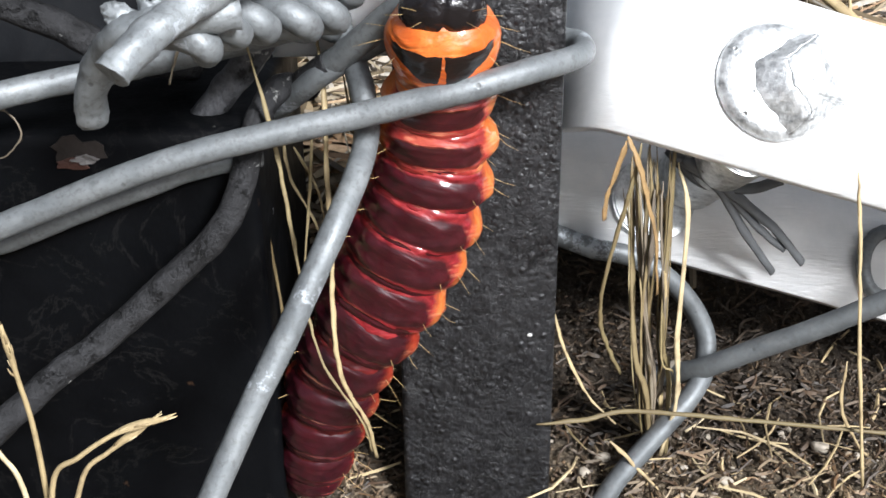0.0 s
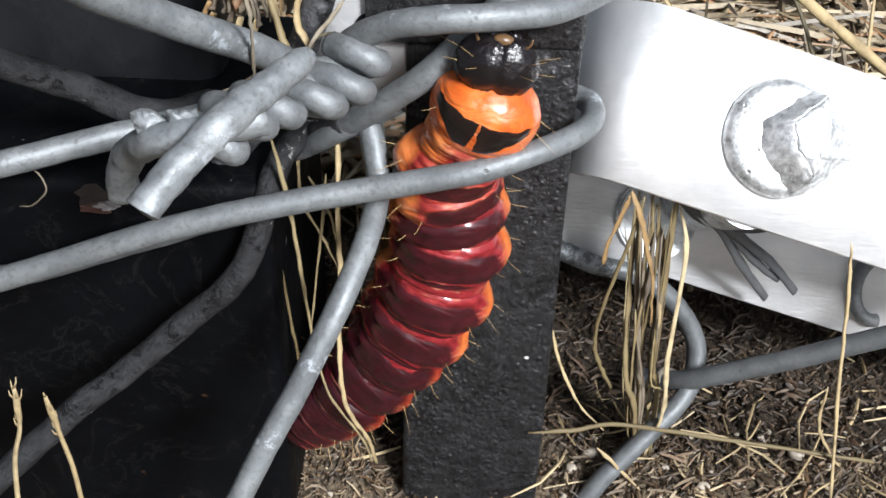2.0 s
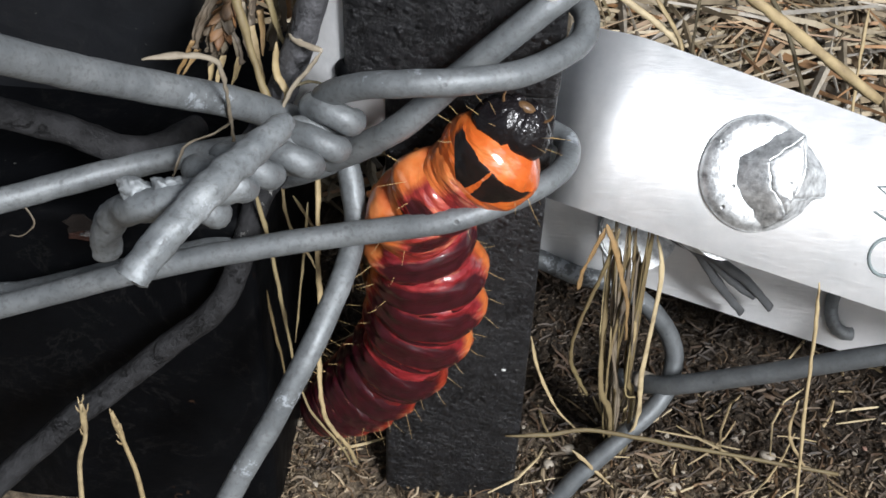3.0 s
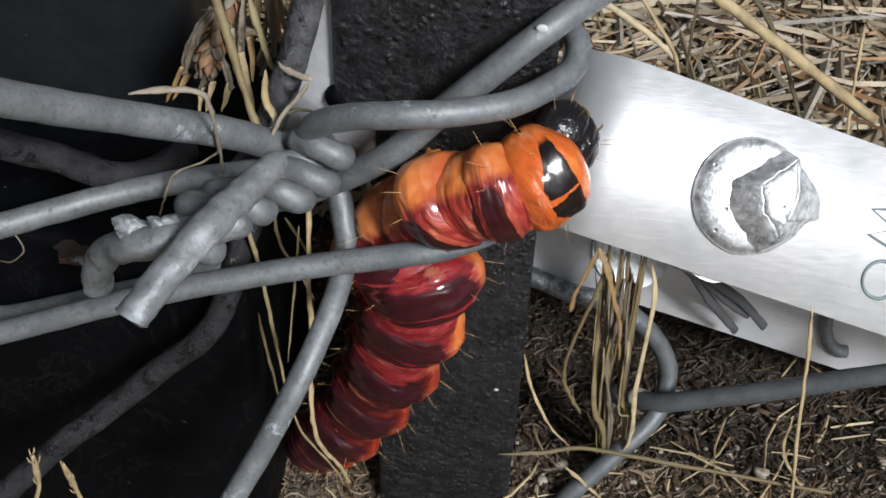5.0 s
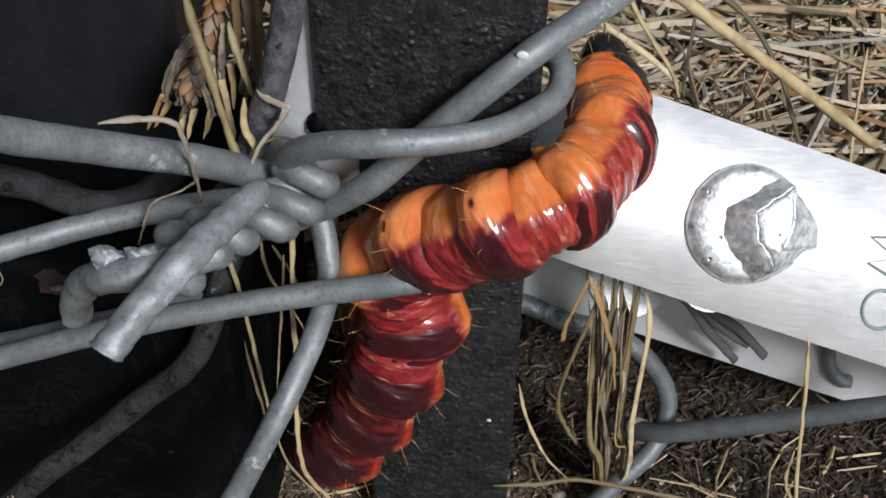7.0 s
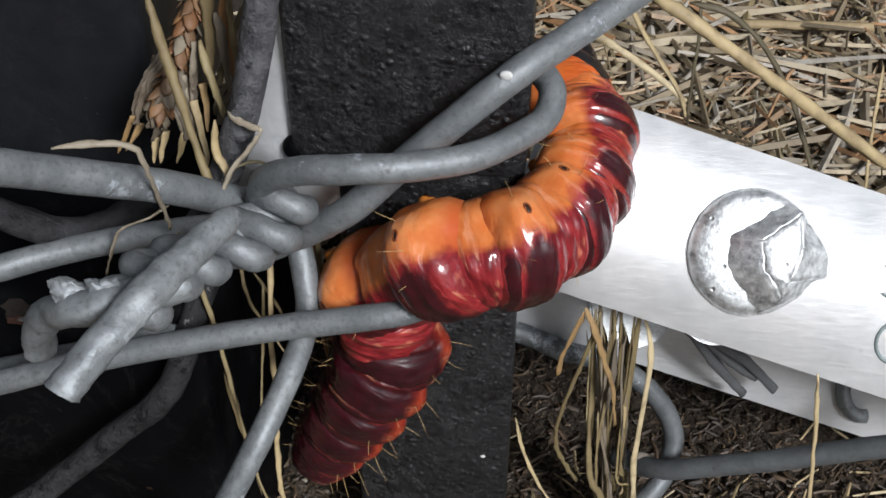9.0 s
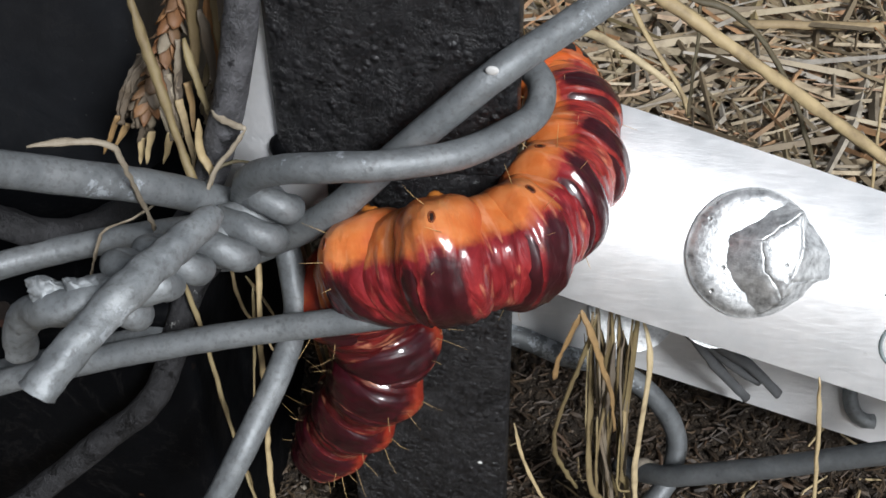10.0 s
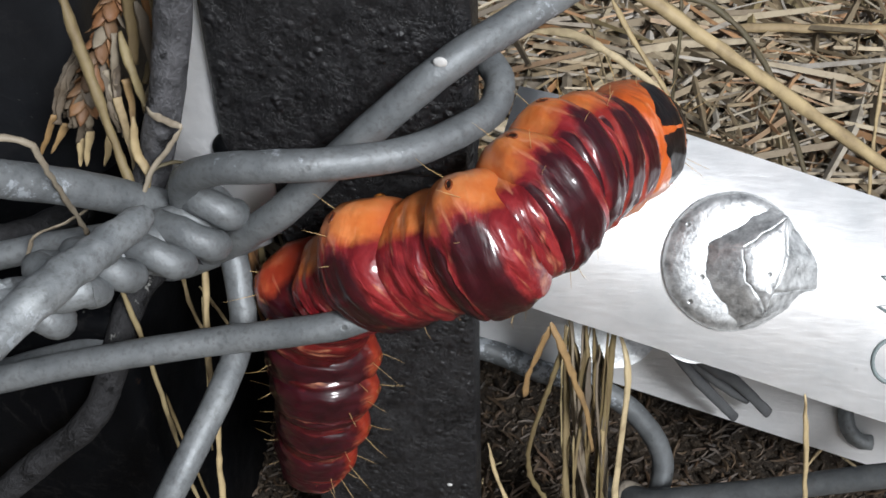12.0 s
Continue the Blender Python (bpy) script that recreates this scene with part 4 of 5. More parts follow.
make_seed_head()
blade([(-23.4, 155, 94.4), (-22.1, 153, 90.9), (-21, 152, 87.7), (-20.1, 151, 86), (-19.4, 150.5, 84.2)], 1.5, "olive-tan dry spear-shaped leaf beside the seed head", OLIVE, 0.4, 0.15)
blade([(-28.3, 153, 102.4), (-26.5, 151, 95.6), (-24.7, 149, 90.2), (-22.9, 147, 84.3), (-21.3, 145, 80.7), (-20.7, 144, 78.5)], 1.35, "greenish dry stem crossing the seed head", OLIVE, 0.8, 0.6)
blade([(-20.2, 168, 93.8), (-21.3, 165, 91.9), (-22.2, 161, 89.6), (-22.5, 158, 87.9), (-22.6, 156.5, 86.7)], 1.2, "olive dry stem beside the black wire", OLIVE, 0.8, 0.7)
blade([(-20.3, 147, 88.9), (-20.3, 146, 84.9), (-19, 145, 82.9), (-19.7, 143.6, 80.2)], 1.1, "twisted dry leaf running down to the knot", STRAW, 0.35, 0.7)
blade([(-18.7, 147.5, 90), (-16.5, 146, 89.5), (-14.3, 145.2, 89.3)], 1.1, "withered grey leaf bent across the coated wire", BLEACHED, 0.4, 0.5)
blade([(-14.3, 145.2, 89.2), (-16.1, 144.6, 86.7), (-18.1, 143.8, 84.2), (-19.6, 143.2, 80.5)], 0.8, "thin withered leaf bent back towards the knot", BLEACHED, 0.5, 0.8)
blade([(-18.2, 144, 84), (-16.9, 145, 84.4), (-15.7, 146.5, 83.7), (-13.8, 148, 82)], 0.5, "dark thin stem over the bright tab", DARKSTEM, 0.8, 0.6)
for k, pts in enumerate(([(-22.7, 158, 99.9), (-22.8, 157, 94.6), (-23, 156, 89.5)], [(-21.5, 160, 98.6), (-21.4, 159, 91.3), (-20.6, 158, 85.6)], [(-21.7, 157, 97.1), (-21.3, 157, 90.4), (-21, 156, 84.6)], [(-20.3, 159, 101.6), (-20.4, 158, 95), (-19.6, 157, 87.5)])):
    blade(pts, 2.2 - 0.3 * k, "broad withered brown leaf behind the seed head", (OLIVE, HUSK, OLDLEAF, OLIVE)[k], 0.25, 0.5, group="hanging grass")


# ---- loose litter: uncountable, so one object of each kind
def scatter(name, material, label, category, items):
    verts, faces = [], []
    for vs, fs in items:
        o = len(verts)
        verts += [tuple(c * MM for c in v) for v in vs]
        faces += [tuple(o + i for i in f) for f in fs]
    me = bpy.data.meshes.new(name)
    me.from_pydata(verts, [], faces)
    me.materials.append(material)
    return tagged(new(name, me), label, category, kind="stuff")


def sliver(rng, x, y, length, width, lift, tilt=0.25, curl=0.12):
    """A bent, tapering straw or chip lying about level."""
    a = rng.uniform(0, 2 * math.pi)
    d, s = Vector((math.cos(a), math.sin(a), rng.uniform(-tilt, tilt))), Vector((-math.sin(a), math.cos(a), rng.uniform(-0.4, 0.4)))
    up, sag, vs, fs = Vector((0, 0, 1)), rng.uniform(-curl, curl), [], []
    c = Vector((x, y, ground_height(x, y) + lift))
    for k in range(4):
        q = k / 3 - 0.5
        p = c + d * length * q + s * length * sag * (1 - 4 * q * q)
        w = width * (0.5 if k in (1, 2) else 0.3)
        vs += [p + s * w, p + up * w * 0.9, p - s * w, p - up * w * 0.5]
    for k in range(3):
        for i in range(4):
            fs.append((4 * k + i, 4 * k + (i + 1) % 4, 4 * k + 4 + (i + 1) % 4, 4 * k + 4 + i))
    return vs, fs + [(3, 2, 1, 0), (12, 13, 14, 15)]


def lump(rng, x, y, r, lift=0.0):
    bm = bmesh.new()
    bmesh.ops.create_icosphere(bm, subdivisions=1, radius=r)
    off = Vector((rng.random() * 50, 0, 0))
    vs = []
    sq = (rng.uniform(0.8, 1.3), rng.uniform(0.8, 1.3), rng.uniform(0.55, 0.9))
    for v in bm.verts:
        p = v.co * (1 + 0.35 * noise.noise(v.co / r * 0.9 + off))
        vs.append((x + p.x * sq[0], y + p.y * sq[1], ground_height(x, y) + lift + r * 0.25 + p.z * sq[2]))
    fs = [tuple(v.index for v in f.verts) for f in bm.faces]
    bm.free()
    return vs, fs


RNG = random.Random(3)
scatter("plant_litter", CHIPS, "rotting chips, husks and crumbs on the soil", "litter",
        [sliver(RNG, RNG.uniform(-32, 130), RNG.uniform(128, 161), RNG.choice((0.5, 0.9, 1.5, 2.4, 3.6)), RNG.uniform(0.2, 0.6), RNG.uniform(-0.2, 1.4), 0.6, 0.4) for _ in range(3600)])
scatter("humus_litter", SHADED_HUMUS, "rotten crumbs and bark bits along the fence, darkened for shade under the brackets", "litter",
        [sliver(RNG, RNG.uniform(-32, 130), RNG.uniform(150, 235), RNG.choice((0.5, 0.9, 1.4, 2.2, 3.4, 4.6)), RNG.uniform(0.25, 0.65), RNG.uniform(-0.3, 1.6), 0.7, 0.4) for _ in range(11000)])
scatter("straw_litter", STRAW, "short broken pieces of pale straw on the soil", "litter",
        [sliver(RNG, RNG.uniform(-32, 130), RNG.uniform(128, 185), RNG.uniform(2.5, 11), RNG.uniform(0.25, 0.75), RNG.uniform(0.2, 1.4), 0.3) for _ in range(110)])
scatter("crumbs", SOIL, "small tan and dark crumbs of soil", "soil",
        [lump(RNG, RNG.uniform(-32, 120), RNG.uniform(130, 205), RNG.uniform(0.2, 0.8)) for _ in range(19000)])
scatter("gravel", STONE, "small pale and reddish pebbles on the soil", "gravel",
        [lump(RNG, RNG.uniform(-30, 125), RNG.uniform(130, 168), RNG.uniform(0.2, 0.8)) for _ in range(420)])
scatter("dry_thatch", THATCH, "matted layer of old dry grass", "thatch",
        [sliver(RNG, RNG.uniform(-40, 190), RNG.uniform(206, 400), RNG.uniform(8, 60), RNG.choice((0.5, 0.7, 0.9, 1.2, 1.7, 2.2)), RNG.uniform(0, 9), 0.3) for _ in range(6500)])
for x, y, z, r in ((24.5, 158.5, -0.6, 1.2), (37, 165.5, 11.5, 2.0), (21, 155, -0.8, 0.9), (43, 152, -0.5, 1.0), (60, 160, 0, 1.3)):
    bm = bmesh.new()
    bmesh.ops.create_icosphere(bm, subdivisions=3, radius=r)
    roughen(bm, 0.35 * r, 0.7 / r, int(x))
    bm.transform(Matrix.Translation((x, y, z)) @ Matrix.Diagonal((1.1, 0.9, 0.8, 1)))
    tagged(part("pebble", bm, STONE), "small pale rounded pebble on the soil", "pebble", "pebbles")


# ---- the caterpillar: rigid overlapping rings on one root
RINGS = (
    # half width, half thickness, half length, kind
    (6.8, 6.0, 5.5, "collar"),
    (6.8, 6.1, 4.0, "front"),
    (7.3, 6.6, 4.0, "front"),
    (7.6, 7.0, 4.3, "ring"),
    (7.9, 7.3, 4.9, "ring"),
    (8.1, 7.5, 5.4, "ring"),
    (7.9, 7.3, 5.4, "ring"),
    (7.4, 6.7, 5.2, "rear"),
    (6.9, 6.2, 5.0, "rear"),
    (6.5, 5.9, 4.8, "rear"),
    (6.0, 5.5, 4.4, "rear"),
    (5.3, 5.0, 4.0, "rear"),
    (4.5, 4.2, 3.6, "rear"),
)


def ring_surface(w, h, half, kind, seed, a, s):
    """A place on a ring: a is the angle from the back, s runs from the rear (-1) to the front (1)."""
    z = s * half
    flank = math.exp(-((abs(a) - 1.7) / 0.5) ** 2)
    power = 3.1 - 0.9 * flank
    swell = max(0.0, 1 - abs(s) ** power) ** (1 / power)
    top = max(0.0, math.cos(a * 0.75))
    here = Vector((math.sin(a) * 1.6, math.cos(a) * 1.6, s * 1.6 + seed * 5.0))
    drift = 0.07 * noise.noise(here * 1.7)
    if kind.endswith("skin"):
        # slack skin: fine parallel wrinkles
        relief = 0.018 * math.sin((s + drift) * 17 + seed) * top - 0.12 * flank
    else:
        pad = 0.085 * flank * max(0.0, 1 - (s / 0.7) ** 2)
        cut = 0.0
        for at, wide, deep in ((-0.46, 0.05, 0.055), (0.52, 0.06, 0.05), (0.08, 0.04, 0.016)):
            cut += deep * math.exp(-(((s + drift - at) / wide) ** 2)) * top
        # two low warts on each side of the back and one over the breathing pore
        wart = sum(0.035 * math.exp(-((abs(a) - wa) / 0.09) ** 2 - ((s - ws) / 0.12) ** 2) for wa, ws in ((0.55, 0.2), (1.0, -0.15), (1.38, 0.1)))
        if kind == "collar":
            pad, cut, wart = pad * 0.4, cut * 0.25, 0.0
            swell *= 1 - 0.26 * max(0.0, (s - 0.35) / 0.65) ** 1.6
        relief = pad - cut + wart
    wob = 0.045 * noise.noise(here) + 0.02 * noise.noise(here * 3.1) + 0.009 * noise.noise(here * 7.3)
    r = swell * (1 + relief + wob)
    flatten = 0.88 if math.cos(a) < 0 else 1.0
    return Vector((w * r * math.sin(a), h * r * math.cos(a) * flatten, z))


def ring_mesh(name, t, seed, w, h, half, kind, label, around=64, along=40):
    bm = bmesh.new()
    rings = []
    for j in range(along + 1):
        s = -math.cos(math.pi * j / along) * 0.995
        rings.append([bm.verts.new(ring_surface(w, h, half, kind, seed, 2 * math.pi * k / around - math.pi, s)) for k in range(around)])
    for a, b in zip(rings, rings[1:]):
        for k in range(around):
            bm.faces.new((a[k], a[(k + 1) % around], b[(k + 1) % around], b[k]))
    bm.faces.new(rings[0])
    bm.faces.new(rings[-1])
    ob = part(name, bm, SKINS[kind], t, label)
    for key, value in (("ang", lambda c: abs(math.atan2(c[0] / w, c[1] / h)) / math.pi), ("ax", lambda c: c[2] / half), ("lat", lambda c: c[0] / w)):
        at = ob.data.attributes.new(key, "FLOAT", "POINT")
        at.data.foreach_set("value", [value([q / MM for q in v.co]) for v in ob.data.vertices])
    return ob


def make_ring(t, n, w, h, half, kind):
    words = {"collar": "orange collar ring with a split black shield", "front": "short red and orange ring behind the collar", "rear": "dark maroon ring with thin red edges"}
    ob = ring_mesh("body_ring", t, n, w, h, half, kind, words.get(kind, "red ring with glossy maroon back plates and orange sides"))
    rng = random.Random(40 + n)
    for side in (-1, 1):
        if n not in (1, 2) and n < 11:
            p = ring_surface(w, h, half, kind, n, side * 1.68, 0.05)
            out = Vector((p.x, p.y, 0)).normalized()
            across = Vector((0, 0, 1)).cross(out).normalized()
            ring = [p * 0.995 + across * 0.62 * math.cos(2 * math.pi * q / 16) + Vector((0, 0, 0.33 * math.sin(2 * math.pi * q / 16))) for q in range(17)]
            part("spiracle", sweep(bmesh.new(), ring, 0.12, 6), PORE, ob, "dark brown breathing pore with a raised rim")
            bm = bmesh.new()
            bmesh.ops.create_uvsphere(bm, u_segments=14, v_segments=8, radius=1.0)
            bm.transform(Matrix.Translation(p * 0.99) @ Matrix((across, Vector((0, 0, 1)), out)).transposed().to_4x4() @ Matrix.Diagonal((0.58, 0.3, 0.14, 1)))
            part("pore", bm, PORE_DARK, ob)
        legs = n < 3 or 5 <= n <= 8 or n == 12
        if legs:
            p = ring_surface(w, h, half, kind, n, side * 2.75, 0.0)
            d = Vector((0.35 * side, -1, 0.15 if n < 3 else 0)).normalized()
            tip = 0.2
            bm = sweep(bmesh.new(), spline([p * 0.85, p + d * tip * 0.4, p + d * tip], 4), lambda s: 1.2 * math.sqrt(max(0.02, 1 - s * s)), 10)
            part("leg" if n < 3 else "proleg", bm, LIMB, ob)
        for a, s, ln in ((1.0, -0.15, 2.0), (1.4, 0.1, 3.8), (1.9, 0.0, 3.4)):
            a, s = side * (a + rng.uniform(-0.1, 0.1)), s + rng.uniform(-0.12, 0.12)
            p = ring_surface(w, h, half, kind, n, a, s)
            d = Vector((math.sin(a), math.cos(a), rng.uniform(-0.6, 0.05))).normalized()
            q = p + d * ln * rng.uniform(0.65, 1.1)
            bm = sweep(bmesh.new(), [p - d * 0.3, (p + q) / 2 + Vector((0, 0, rng.uniform(-0.3, 0.1))), q], lambda u: 0.042 * (1 - 0.7 * u), 5)
            part("bristle", bm, HAIR, ob)
    return ob


def make_skin(t, n):
    """The slack skin between ring n and the next."""
    (w0, h0), (w1, h1) = RINGS[n][:2], RINGS[n + 1][:2]
    half = 5.6 if n < 9 else 4.4
    return ring_mesh("skin_fold", t, n + 30, 0.455 * (w0 + w1), 0.455 * (h0 + h1), half, "neck_skin" if n == 0 else "front_skin" if n < 3 else "skin" if n < 7 else "rear_skin", "slack red skin between two rings", 56, 44)


def make_head(t):
    bm = bmesh.new()
    bmesh.ops.create_uvsphere(bm, u_segments=48, v_segments=32, radius=1.0)
    for v in bm.verts:
        x, y, z = v.co
        groove = 0.10 * math.exp(-((x / 0.07) ** 2)) * max(0.0, y + 0.3)
        lobes = 1 + 0.10 * abs(x) - groove
        wr = 0.05 * noise.noise(Vector((x * 5, y * 5, z * 3))) + 0.03 * noise.noise(Vector((x * 12, y * 12, z * 8)))
        v.co = Vector((x * 4.7, y * 3.4, z * 4.3)) * (lobes + wr)
    ob = part("head", bm, HORN, t, "glossy black wrinkled head capsule")
    bm = bmesh.new()
    bmesh.ops.create_uvsphere(bm, u_segments=20, v_segments=12, radius=1.0)
    bm.transform(Matrix.Translation((0, 0.2, 4.0)) @ Matrix.Diagonal((1.3, 0.8, 0.7, 1)))
    part("upper_lip", bm, HORN_EDGE, ob, "amber-brown upper lip")
    for side in (-1, 1):
        bm = bmesh.new()
        bmesh.ops.create_uvsphere(bm, u_segments=16, v_segments=10, radius=1.0)
        bm.transform(Matrix.Translation((side * 1.2, -0.8, 3.8)) @ Matrix.Rotation(radians(20 * side), 4, "Y") @ Matrix.Diagonal((1.0, 0.9, 0.9, 1)))
        part("jaw", bm, HORN, ob)
        part("antenna", sweep(bmesh.new(), spline([(side * 2.6, 0.4, 3.2), (side * 3.2, 0.6, 4.2), (side * 3.3, 0.5, 5.0)], 4), lambda s: 0.25 * (1 - 0.6 * s), 7), HORN_EDGE, ob)
        bm = bmesh.new()
        for p, q in (((2.6, 3.2, 1.6), (4.0, 5.4, 3.0)), ((4.3, 1.2, 0.6), (6.8, 2.2, 1.6)), ((3.2, 2.4, 2.6), (5.0, 3.6, 4.6)), ((4.4, -0.5, 1.2), (7.2, -0.4, 2.4))):
            p, q = Vector((p[0] * side, p[1], p[2])), Vector((q[0] * side, q[1], q[2]))
            sweep(bm, [p, (p + q) / 2, q], lambda u: 0.045 * (1 - 0.7 * u), 5)
        part("bristles", bm, HAIR, ob)
    return ob


CATERPILLAR = thing("caterpillar", "large glossy red and orange caterpillar with a black head", "caterpillar")
HEAD = make_head(CATERPILLAR)
BODY = [make_ring(CATERPILLAR, n, w, h, half, kind) for n, (w, h, half, kind) in enumerate(RINGS)]
FOLDS = [make_skin(CATERPILLAR, n) for n in range(len(RINGS) - 1)]


def make_tuft(label, spikes):
    """Dry seed spikes on thin stems. The origin is the tip of the first."""
    t = thing("grass_tuft", label, "grass", "swaying grass tufts")
    rng = random.Random(len(label))
    for pts, w in spikes:
        line = spline(pts, 7)
        part("stem", sweep(bmesh.new(), line, lambda s: 0.22 + 0.18 * s, 7), STRAW, t)
        top = line[: max(6, len(line) // 3)]
        bm = sweep(bmesh.new(), top, lambda s: 0.1 + 0.6 * w * math.sin(math.pi * min(0.96, s + 0.05)) ** 0.8, 8, flat=0.6, wobble=0.4)
        for k in range(11):
            p = top[int((0.1 + 0.8 * k / 10) * (len(top) - 1))]
            way = (top[0] - top[-1]).normalized()
            out = Vector((rng.uniform(-1, 1), rng.uniform(-1, 1), rng.uniform(-0.4, 0.4)))
            q = p + way * rng.uniform(1.2, 2.4) + (out - way * out.dot(way)) * w * 1.1
            sweep(bm, [p, (p + q) / 2 + out * 0.15, q], lambda s: 0.26 * w * (1.6 - 1.4 * s), 5, flat=0.5)
        part("spike", bm, STRAW, t)
    return t


TUFTS = [
    make_tuft("dry pale grass spikes standing before the post", [([(0, 0, 0), (-1.0, 1, -7), (-3.5, 2, -16), (-6, 3, -40), (-8, 4, -90)], 0.5), ([(3.2, 0, -1.0), (3.4, 1, -8), (3.6, 2, -18), (2.5, 3, -42), (0, 4, -90)], 0.5)]),
    make_tuft("forked dry grass seed head on thin stems", [([(0, 0, 0), (-5, 0, -1.6), (-10, 0, -5), (-14, 1, -10), (-16, 2, -30), (-18, 3, -90)], 0.6), ([(-2.5, 1, -1.5), (-7, 1, -5), (-11, 1, -10), (-15, 2, -30), (-17, 3, -90)], 0.6), ([(-22, 1, 2), (-19, 1, -5), (-17, 1, -12), (-17, 2, -40), (-18, 3, -90)], 0.5)]),
    make_tuft("broad dry grass blades swinging before the post", [([(0, 0, 0), (0.2, 1, -12), (-3, 1, -24), (-7, 2, -40), (-10, 3, -120)], 1.14), ([(9.5, 1, -18), (5.5, 1, -28), (-1, 2, -44), (-6, 3, -120)], 1.14), ([(12.5, 1, -18), (12.5, 1, -30), (13.5, 2, -44), (14, 3, -120)], 1.33), ([(-15, 1, -18), (-12, 1, -28), (-9, 2, -44), (-8, 3, -120)], 1.52), ([(-9.5, 1, -19), (-9, 1, -30), (-8.5, 2, -44), (-8, 3, -120)], 1.33)]),
]


